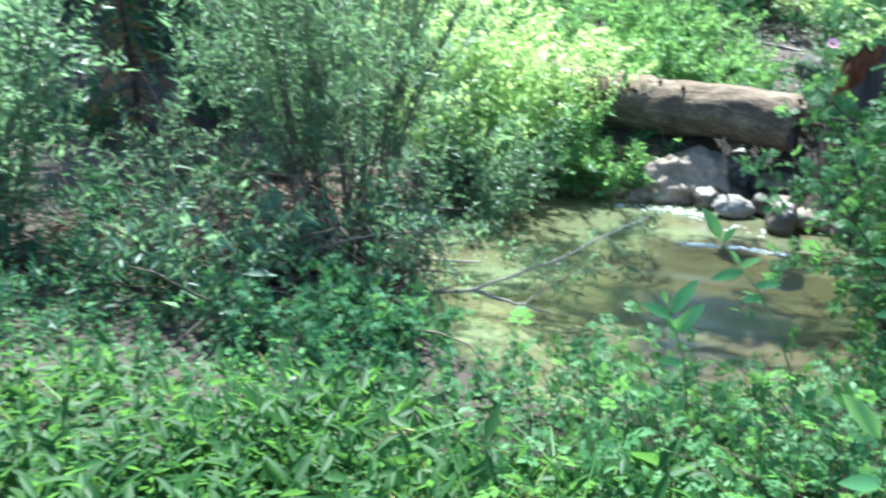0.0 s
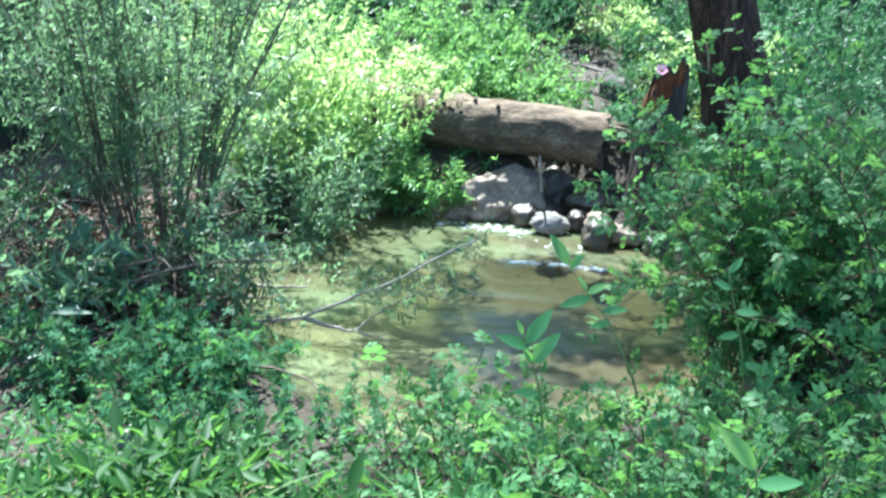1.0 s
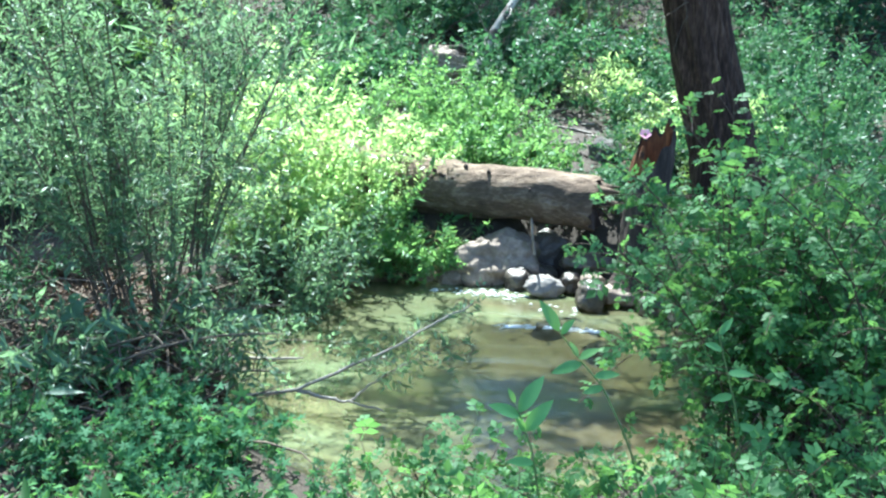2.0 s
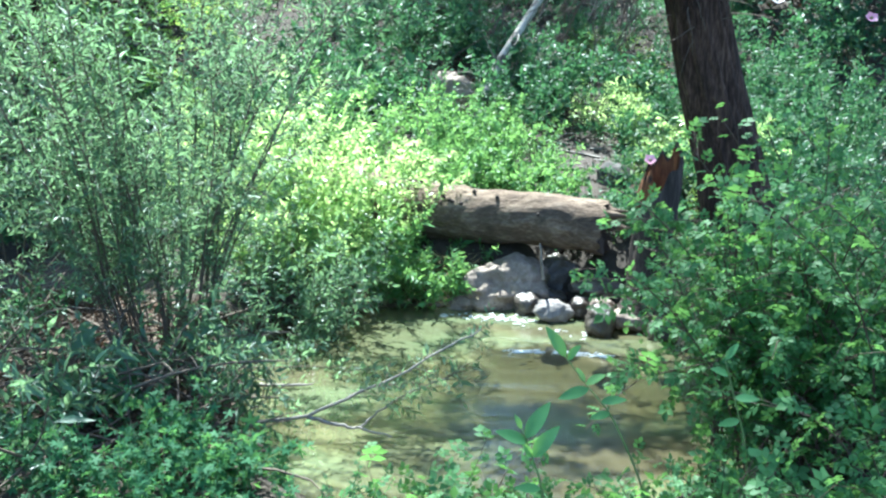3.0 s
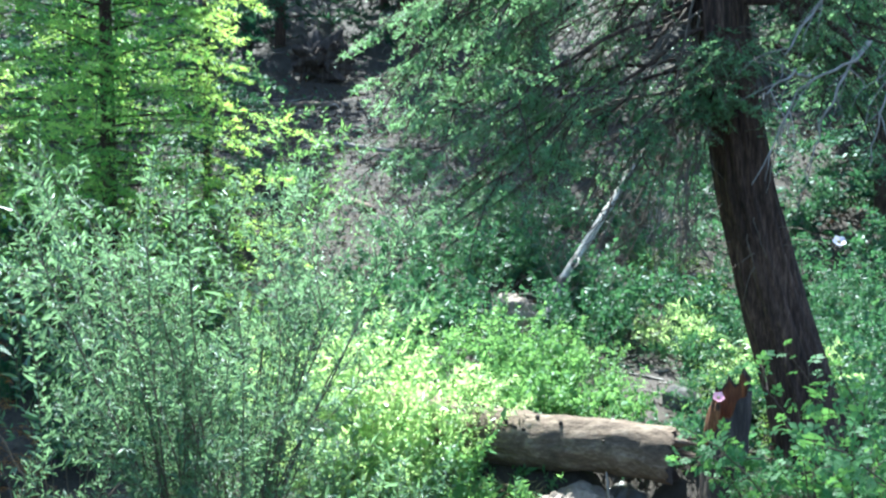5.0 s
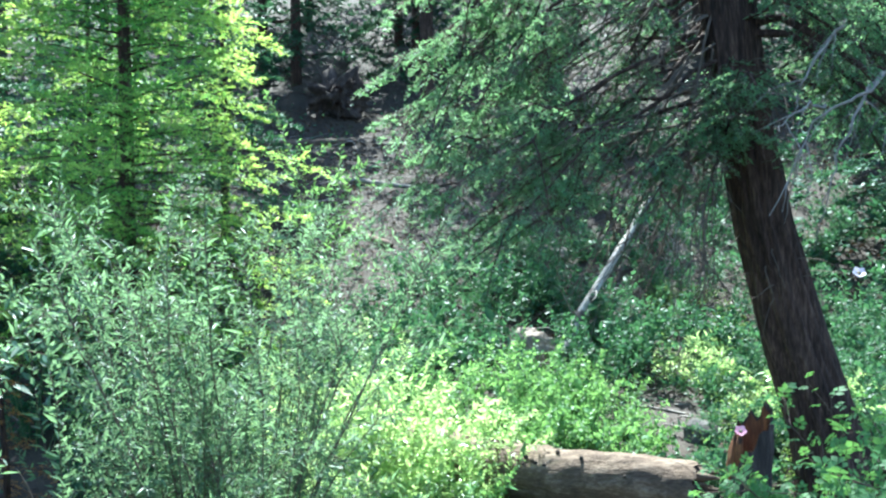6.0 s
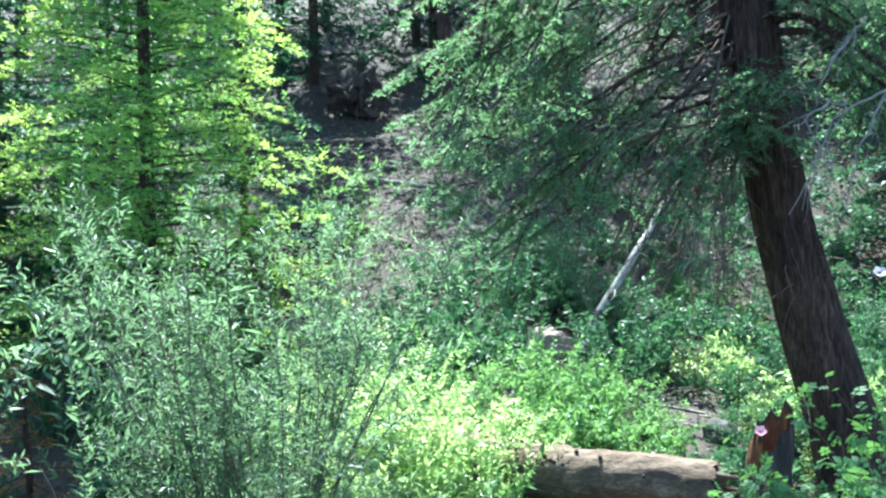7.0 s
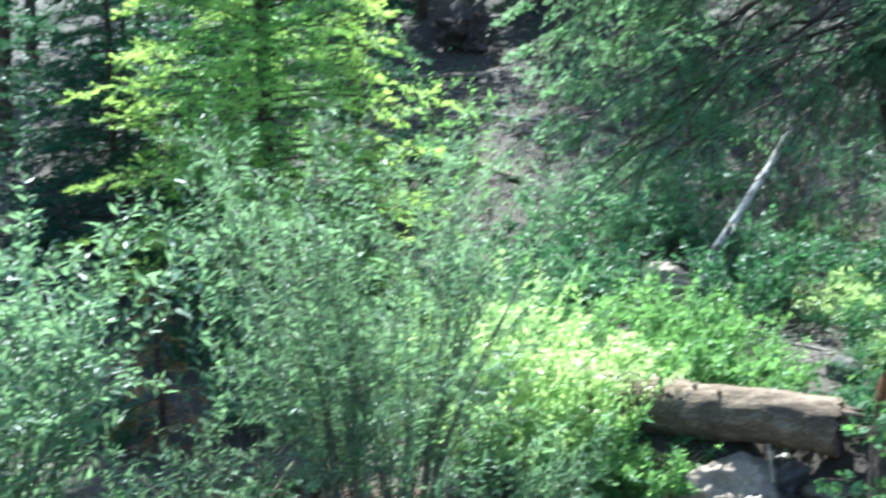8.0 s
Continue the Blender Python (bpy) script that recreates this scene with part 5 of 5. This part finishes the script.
def white_water():
    """Broken white crests and painted glints where the creek spills into the pool: thin, lumpy strands of foam on the
    surface.
    """
    m, nd, ln = material("foam")
    p = add(nd, "ShaderNodeBsdfPrincipled", Roughness=0.3)
    n = add(nd, "ShaderNodeTexNoise", Scale=60.0, Detail=3.0)
    r = ramp(nd, [(0.35, (0.45, 0.47, 0.44)), (0.65, (0.85, 0.87, 0.84))])
    ln.new(n.outputs["Fac"], r.inputs[0]); ln.new(r.outputs[0], p.inputs["Base Color"])
    out = nd.new("ShaderNodeOutputMaterial"); ln.new(p.outputs[0], out.inputs[0])
    rng = np.random.default_rng(12)
    pieces = []
    # the strands before the boulder also paint the glitter of its ripples
    for (xa, ya), (xb, yb), n_, wide in (((0.46, 5.70), (0.66, 5.68), 40, 0.02), ((0.76, 5.68), (1.10, 5.62), 60, 0.018), ((0.30, 6.44), (0.62, 6.36), 50, 0.05), ((-0.1, 6.5), (0.3, 6.45), 16, 0.03), ((0.65, 6.2), (1.0, 6.0), 14, 0.05)):
        for _ in range(n_):
            t = rng.random()
            x, y = xa + (xb - xa) * t + rng.normal(0, wide), ya + (yb - ya) * t + rng.normal(0, wide)
            l = rng.uniform(0.008, 0.032)
            line = np.array([(x + l * (q - 0.5) * 2, y + rng.normal(0, 0.006), 0.002 + 0.004 * math.sin(q * 3.1)) for q in np.linspace(0, 1, 6)])
            pieces.append(tube(line, np.array([0.001, 0.003, 0.0045, 0.0045, 0.003, 0.001]) * rng.uniform(0.5, 1.2), 6))
    v, f = joined(pieces)
    tagged(new("white_water", fast_mesh("white_water", v, f, m, True)), "white broken crests and painted glints where water spills into the pool", "foam", kind="stuff")


white_water()

# ---------------------------------------------------------------- fallen trunks on the slope
pole("fallen_birch", [(0.28, 9.6, 1.35), (0.40, 9.85, 1.62), (0.72, 10.2, 2.12), (1.05, 10.6, 2.58), (1.3, 10.9, 3.0)], 0.050, 0.034, PALE_BARK, "pale fallen trunk propped on the slope", "log", 9, 5, 12)
def slope_log(a, b, r0, r1, mat, label, twigs, seed):
    """A log lying on the slope from a to b, (x, y) each."""
    pole("slope_log", [(a[0], a[1], zat(*a) + r0 * 0.7), (b[0], b[1], zat(*b) + r1 * 0.7)], r0, r1, mat, label, "log", twigs, seed, 10, None, "slope logs")


slope_log((-2.76, 13.32), (-1.98, 12.72), 0.06, 0.05, OLD_WOOD, "grey fallen log on the brown slope", 3, 6)
slope_log((-5.06, 17.16), (-3.37, 17.48), 0.075, 0.06, OLD_WOOD, "grey fallen log on the brown slope", 4, 7)
slope_log((-4.97, 19.86), (-3.5, 20.5), 0.08, 0.06, OLD_WOOD, "weathered fallen log beside the root mass", 4, 8)
slope_log((-1.75, 21.16), (-0.6, 21.5), 0.09, 0.07, DEAD_TWIG, "pale fallen log high on the slope", 4, 9)
slope_log((-9.3, 14.5), (-7.6, 14.2), 0.11, 0.08, DEAD_TWIG, "pale broken log in the dark wood", 6, 10)
slope_log((-0.35, 12.1), (0.15, 12.0), 0.07, 0.06, OLD_WOOD, "short grey log on the slope", 2, 12)
slope_log((-3.6, 15.4), (-1.9, 15.0), 0.05, 0.03, DEAD_TWIG, "thin pale fallen pole on the brown slope", 6, 13)
slope_log((-0.9, 15.8), (0.3, 16.5), 0.06, 0.05, OLD_WOOD, "grey fallen log on the brown slope", 4, 14)


def root_mass(x, y, seed):
    """The torn-up root plate of a fallen tree: soil and a spray of roots."""
    rng = np.random.default_rng(seed)
    z = zat(x, y)
    root = thing("root_plate", (x, y, z), "dark torn-up root plate of a fallen tree", "tree root")
    me = rock_mesh(rng, (0.9, 0.5, 0.8), DARK_BARK, 0.9, 1.2)
    soil = part_mesh("soil", me, root, "dark soil clinging to the roots")
    soil.location = (0, 0, 0.35)
    for k in range(30):
        a = rng.uniform(0, 2 * math.pi)
        g = grow(rng, (rng.uniform(-0.3, 0.3), -0.1, rng.uniform(0.2, 0.6)), (math.cos(a), -0.4, math.sin(a) * 0.8), rng.uniform(0.35, 0.8), 8, 0.15, 0.3)
        v, f = tube(g, np.linspace(0.028, 0.004, 8), 6)
        part_mesh("root", fast_mesh("root", v, f, DARK_BARK if k % 3 else BARK), root)


def dead_shrub(x, y, tall, n, seed, label):
    """A leafless shrub: thin pale stems, each with side twigs."""
    rng = np.random.default_rng(seed)
    root = thing("dead_shrub", (x, y, zat(x, y)), label, "shrub", "dead shrubs")
    for k in range(n):
        a = rng.uniform(0, 2 * math.pi)
        g = grow(rng, (rng.normal(0, 0.06), rng.normal(0, 0.06), -0.05), (math.cos(a) * 0.6, math.sin(a) * 0.6, 1), tall * rng.uniform(0.6, 1.1), 9, 0.12, 0.14)
        v, f = tube(g, np.linspace(0.009, 0.002, 9), 5)
        st_ = part_mesh("stem", fast_mesh("stem", v, f, DEAD_TWIG), root)
        tw = []
        for _ in range(8):
            p, d = along_line(g, [rng.uniform(0.25, 0.95)])
            tw.append(tube(grow(rng, p[0], d[0] * 0.7 + unit(rng.normal(0, 1, 3)) * 0.7, rng.uniform(0.1, 0.4), 5, 0.1, 0.14), np.linspace(0.0035, 0.0012, 5), 4))
        v, f = joined(tw)
        part_mesh("branchwork", fast_mesh("branchwork", v, f, DEAD_TWIG), st_, kind="stuff")


dead_shrub(-2.95, 9.4, 1.5, 12, 1, "bare pale dead shrub between the fir and the slope")
dead_shrub(0.30, 9.5, 0.6, 12, 2, "tangle of bare grey twigs at the foot of the fallen trunk")
dead_shrub(-1.2, 12.6, 0.9, 9, 3, "bare grey dead shrub on the brown slope")
dead_shrub(1.6, 12.0, 1.1, 9, 4, "bare grey dead shrub on the brown slope")

root_mass(-4.1, 18.6, 1)
root_mass(-9.6, 15.6, 2)

# ---------------------------------------------------------------- conifers
conifer("fir_tree", (-4.05, 9.0, zat(-4.05, 9.0)), "sunlit young fir with bright new growth", 31, 7.4, 0.10, 215, 2.45, 0.05, 0.27, 0.13, 0.10, FIR, FRESH, 0.42, "firs", 0.085, 0.042, 0.0145, 0.52, 0.14, True, 0.78, coarse_top=0.62, skirt=0.72)


def old_conifer():
    rng = np.random.default_rng(77)
    x0, y0 = 2.32, 7.15
    z0 = zat(x0, y0) - 0.05
    root = thing("conifer_tree", (x0, y0, z0), "old leaning conifer with dark furrowed bark and drooping branches", "tree")
    world_line = np.array([(2.28, 7.15, z0), (2.16, 7.1, 1.0), (1.955, 7.05, 1.66), (1.745, 7.0, 2.5), (1.60, 7.0, 3.4), (1.52, 7.0, 4.2), (1.42, 7.0, 6.0), (1.35, 7.0, 9.0), (1.35, 7.0, 14.0)])
    line = world_line - np.array([x0, y0, z0])
    part_mesh("trunk", trunk_mesh(line, [0.31, 0.232, 0.212, 0.198, 0.194, 0.185, 0.16, 0.12, 0.04], BARK, 3.0, 0.034, 96, 210), root)

    def limb(start, end, reach, density, hang=0.3, r=0.02, bare=0.25, spacing=0.085, size=(0.038, 0.0115), seconds=5, arch=0.3, wob=0.035, forks=4):
        # a branch that arches out from the trunk and droops to its end
        a, b = np.array(start, float), np.array(end, float)
        mid = (a + b) / 2 + np.array([rng.normal(0, 0.12), rng.normal(0, 0.12), arch * rng.uniform(0.4, 1.3)])
        ts = np.linspace(0, 1, 14)[:, None]
        bl = (1 - ts) ** 2 * a + 2 * ts * (1 - ts) * mid + ts ** 2 * b - np.array([x0, y0, z0])
        bl[1:] += np.cumsum(rng.normal(0, wob, (13, 3)), 0)
        v, f = tube(bl, np.linspace(r, 0.003, 14), 7)
        br = part_mesh("branch", fast_mesh("branch", v, f, BARK, True), root)
        length = np.linalg.norm(bl[-1] - bl[0])
        lines = [(bl, bare)]
        for q in range(forks):
            p, d = along_line(bl, [rng.uniform(0.3, 0.85)])
            side = rng.normal(0, 1, 3) * np.array([1, 1, 0.5])
            lines.append((grow(rng, p[0], d[0] + unit(side) * 0.75, length * rng.uniform(0.2, 0.38), 9, 0.3, 0.14), 0.1))
        got = [needle_branch(rng, ln_, reach * (1.0 if k == 0 else 0.75), density, 0.30, hang, spacing=spacing, bare=ba, fan=0.9, lift=0.3, seconds=seconds) for k, (ln_, ba) in enumerate(lines)]
        st, di, le, pos, out, nrm = (np.concatenate([g[i] for g in got]) for i in range(6))
        if forks:
            v, f = joined([tube(ln_, np.linspace(r * 0.4, 0.002, 9), 5) for ln_, ba in lines[1:]])
            part_mesh("branchwork", fast_mesh("branchwork", v, f, BARK), br, kind="stuff")
        # needles gather in clumps along the twigs
        keep = np.sin(pos[:, 0] * 14 + z0) * np.sin(pos[:, 1] * 12 + 1) + np.sin(pos[:, 2] * 17 + pos[:, 0] * 6) * 0.6 + rng.normal(0, 0.3, len(pos)) > -0.3
        pos, out, nrm = pos[keep], out[keep], nrm[keep]
        tv, tf = twig_tubes(st, di, le, 0.003)
        part_mesh("branchwork", fast_mesh("branchwork", tv, tf, TWIG), br, kind="stuff")
        part_mesh("needles", needles_mesh("needles", pos, out, nrm, size[0], size[1], NEEDLE, rng), br, kind="stuff")

    def axis(z):
        return np.array([np.interp(z, world_line[:, 2], world_line[:, i]) for i in range(3)])

    # low drooping branches: (ends' x, ends' z, starts' z, how many)
    for (xa, xb), (za, zb), (sa, sb), n in (((-1.0, -0.35), (3.1, 4.1), (4.3, 5.8), 10), ((-1.05, 0.0), (2.2, 2.9), (3.5, 4.6), 9), ((-0.4, 0.9), (3.0, 4.3), (4.2, 5.6), 3), ((0.2, 1.1), (2.3, 2.9), (3.3, 4.0), 2)):
        for k in range(n):
            q = (k + rng.random()) / n
            end = (xa + (xb - xa) * q, rng.uniform(5.6, 7.2), rng.uniform(za, zb))
            limb(axis(rng.uniform(sa, sb)), end, rng.uniform(0.32, 0.50), 0.6, hang=0.35, bare=0.54)
    # a leafy spray on the near side of the trunk
    for k in range(7):
        limb(axis(3.1 + 0.1 * k), (0.95 + 0.12 * k, rng.uniform(5.9, 6.5), rng.uniform(2.55, 3.3)), 0.36, 0.65, 0.3, 0.012, 0.25)
    # branches beyond the trunk
    for k in range(9):
        limb(axis(3.4 + 0.25 * k), (rng.uniform(2.2, 3.2), rng.uniform(6.2, 8.0), rng.uniform(2.9, 4.3)), 0.5, 0.6, bare=0.2)
    # bare brown twigs hanging under them
    for k in range(30):
        z = rng.uniform(3.3, 4.8)
        a = math.radians(rng.uniform(150, 230))
        g = grow(rng, axis(z) - np.array([x0, y0, z0]), (math.cos(a), math.sin(a), rng.uniform(-0.8, -0.3)), rng.uniform(0.8, 2.0), 10, 0.06, 0.12)
        v, f = tube(g, np.linspace(0.012 if k % 3 else 0.020, 0.002, 10), 5)
        dt = part_mesh("dead_twig", fast_mesh("dead_twig", v, f, TWIG), root)
        pieces = []
        for _ in range(9):
            p, d = along_line(g, [rng.uniform(0.25, 1)])
            pieces.append(tube(grow(rng, p[0], d[0] + unit(rng.normal(0, 1, 3)) * 0.7, rng.uniform(0.15, 0.5), 6, 0.3, 0.12), np.linspace(0.004, 0.0012, 6), 4))
        v, f = joined(pieces)
        part_mesh("branchwork", fast_mesh("branchwork", v, f, TWIG), dt, kind="stuff")
    # long dead branches slanting down from the trunk towards the slope
    for k in range(18):
        a = axis(rng.uniform(3.1, 4.4))
        b = np.array([rng.uniform(-0.1, 1.25), rng.uniform(5.9, 6.9), rng.uniform(1.75, 2.4)])
        ts = np.linspace(0, 1, 12)[:, None]
        mid = (a + b) / 2 + np.array([-0.15, rng.normal(0, 0.1), rng.uniform(0.0, 0.3)])
        g = (1 - ts) ** 2 * a + 2 * ts * (1 - ts) * mid + ts ** 2 * b - np.array([x0, y0, z0])
        g[1:] += np.cumsum(rng.normal(0, 0.012, (11, 3)), 0)
        v, f = tube(g, np.linspace(0.013, 0.003, 12), 5)
        dt = part_mesh("dead_branch", fast_mesh("dead_branch", v, f, TWIG), root)
        pieces = []
        for _ in range(12):
            p, d = along_line(g, [rng.uniform(0.3, 1)])
            pieces.append(tube(grow(rng, p[0], d[0] + unit(rng.normal(0, 1, 3)) * 0.7, rng.uniform(0.12, 0.45), 6, 0.25, 0.12), np.linspace(0.0045, 0.0014, 6), 4))
        v, f = joined(pieces)
        part_mesh("branchwork", fast_mesh("branchwork", v, f, TWIG), dt, kind="stuff")
    # unseen crown above, shaped to cast shade: thin below, broad and dense high up
    for k in range(34):
        z = 6.5 + 7.0 * (k + rng.random()) / 34
        a = k * 2.4
        L = (2.4 if math.cos(a) > -0.2 else 1.3) if z < 9.5 else 3.4 * (1 - ((z - 9.5) / 5.5) ** 1.4) + 0.4
        s0 = axis(z)
        limb(s0, s0 + np.array([math.cos(a) * L, math.sin(a) * L, -0.25 * L]), 0.9, 0.10 if z < 9.5 else 0.16, spacing=0.15, size=(0.11, 0.045), seconds=4, bare=0.1, forks=0)
    # a bare curved limb and dead twigs on the right
    for p in ([(1.62, 6.95, 3.95), (1.85, 6.8, 3.98), (2.05, 6.6, 3.78), (2.28, 6.3, 3.48), (2.6, 6.1, 2.9)], [(1.64, 6.95, 3.9), (1.9, 6.75, 3.84), (2.1, 6.6, 3.62), (2.45, 6.4, 3.25)]):
        v, f = tube(along_line(np.array(p) - np.array([x0, y0, z0]), np.linspace(0, 1, 16))[0], np.linspace(0.035, 0.014, 16), 8)
        part_mesh("bare_limb", fast_mesh("bare_limb", v, f, BARK, True), root)
    for pts in ([(2.35, 6.15, 3.42), (2.16, 5.95, 3.26), (1.98, 5.9, 3.2), (1.86, 5.9, 3.10), (1.72, 5.9, 2.83), (1.55, 5.9, 2.50)], [(2.15, 6.3, 3.8), (1.9, 6.1, 3.5), (1.72, 6.0, 3.1)], [(2.35, 6.2, 3.45), (2.11, 5.95, 3.16), (1.97, 5.9, 2.82), (1.88, 5.9, 2.54)],
                [(2.6, 6.2, 3.5), (2.4, 6.0, 3.05), (2.3, 6.0, 2.6)], [(1.95, 6.05, 3.2), (1.8, 5.9, 3.2), (1.6, 5.85, 3.05)]):
        line2 = along_line(np.array(pts) - np.array([x0, y0, z0]), np.linspace(0, 1, 14))[0] + rng.normal(0, 0.012, (14, 3))
        v, f = tube(line2, np.linspace(0.013, 0.003, 14), 6)
        dt = part_mesh("dead_twig", fast_mesh("dead_twig", v, f, DEAD_TWIG, True), root, "bare pale dead twig")
        for _ in range(5):
            p, d = along_line(line2, [rng.uniform(0.1, 0.9)])
            v, f = tube(grow(rng, p[0], d[0] + unit(rng.normal(0, 1, 3)) * 0.8, rng.uniform(0.15, 0.5), 6, 0.25, 0.12), np.linspace(0.005, 0.0015, 6), 4)
            part_mesh("side_twig", fast_mesh("side_twig", v, f, DEAD_TWIG), dt)
    for k in range(26):
        z = rng.uniform(1.9, 4.0)
        a = math.radians(rng.uniform(-100, 20) if k % 3 else rng.uniform(170, 260))
        g = grow(rng, axis(z) - np.array([x0, y0, z0]), (math.cos(a), math.sin(a), 0.1), rng.uniform(0.4, 0.9), 10, 0.3, 0.16)
        v, f = tube(g, np.linspace(0.006, 0.0012, 10), 5)
        part_mesh("dead_twig", fast_mesh("dead_twig", v, f, TWIG), root)


old_conifer()

# the rusty dead fir beyond the willows
conifer("dead_fir", (-3.95, 6.6, zat(-3.95, 6.6)), "small dead fir with rust-brown needles", 35, 1.5, 0.035, 26, 0.5, 0.1, 0.6, 0.2, 0.05, RUST, None, 0, "", 0.06, 0.026, 0.006, 0.2, 0.2)

# the wood on the hillside: three trees built, the others copied, some added to shade the slope
wood = [conifer("hillside_conifer", (0, 0, -60), "dark green conifer in the hillside wood", 500 + k, tall, 0.12, 62, reach, 0.03, 0.10, 0.2, 0.0, FAR_NEEDLE, None, 0, "hillside wood", 0.22, 0.13, 0.055, 0.75, 0.25, False, seconds=4)
        for k, (tall, reach) in enumerate(((9.5, 2.3), (12.0, 2.8), (7.0, 2.0)))]
# tall conifers added for their shadows on the slope, crowns out of view
shade_pine = conifer("tall_conifer", (-0.4, 22.6, zat(-0.4, 22.6) - 0.1), "added tall conifer with a bare lower trunk, its unseen crown shading the slope", 520, 15.0, 0.15, 60, 2.6, 0.18, 0.16, 0.15, 0.05, FAR_NEEDLE, None, 0, "tall conifers", 0.2, 0.10, 0.045, 0.75, 0.2, False, seconds=4)
for x, y, turn in ((3.4, 21.6, 70), (6.0, 17.6, 200), (-1.3, 20.6, 130), (-2.3, 19.3, 300)):
    copy_thing(shade_pine, pose(x, y, zat(x, y) - 0.1, 0, 0, turn))
rng = np.random.default_rng(600)
places = [(-7.6, 17.5), (-10.5, 13.5), (-9.2, 19.5), (-12.5, 17), (-6.2, 21.0), (-1.2, 23), (6.9, 15.8), (-5.4, 20.8), (-2.9, 22.0), (7.0, 11.2), (7.6, 12.9), (4.5, 12.4), (6.2, 13.8), (5.0, 18.8), (3.0, 22.5), (-6.4, 26.0), (-3.6, 29.0), (-0.8, 27.5), (2.2, 28.5), (5.2, 27.0), (8.4, 26.0), (-10.5, 28.0), (-3.6, 24), (5.6, 22), (-8.4, 24.5),
          (-12, 22), (-14.5, 13.5), (-8.2, 13.9)]
for k, (x, y) in enumerate(places):
    m = pose(x, y, zat(x, y) - 0.1, 0, 0, rng.uniform(0, 360))
    if k < 3:
        wood[k].matrix_world = m
    else:
        copy_thing(wood[k % 3], m)


# dark young spruces between the fir and the slope
for k, (x, y, tall, reach) in enumerate(((-4.2, 12.4, 6.0, 1.5), (-5.6, 11.4, 5.6, 1.6), (-7.2, 11.6, 5.4, 1.6), (-8.4, 10.2, 5.5, 1.5), (-6.3, 9.8, 5.2, 1.5))):
    conifer("spruce_tree", (x, y, zat(x, y)), "dark blue-green young spruce behind the fir", 800 + k, tall, 0.06, 90, reach, 0.03, 0.25, 0.12, 0.05, FAR_NEEDLE, None, 0, "young spruces", 0.12, 0.075, 0.034, 0.5, 0.15, False, seconds=4)
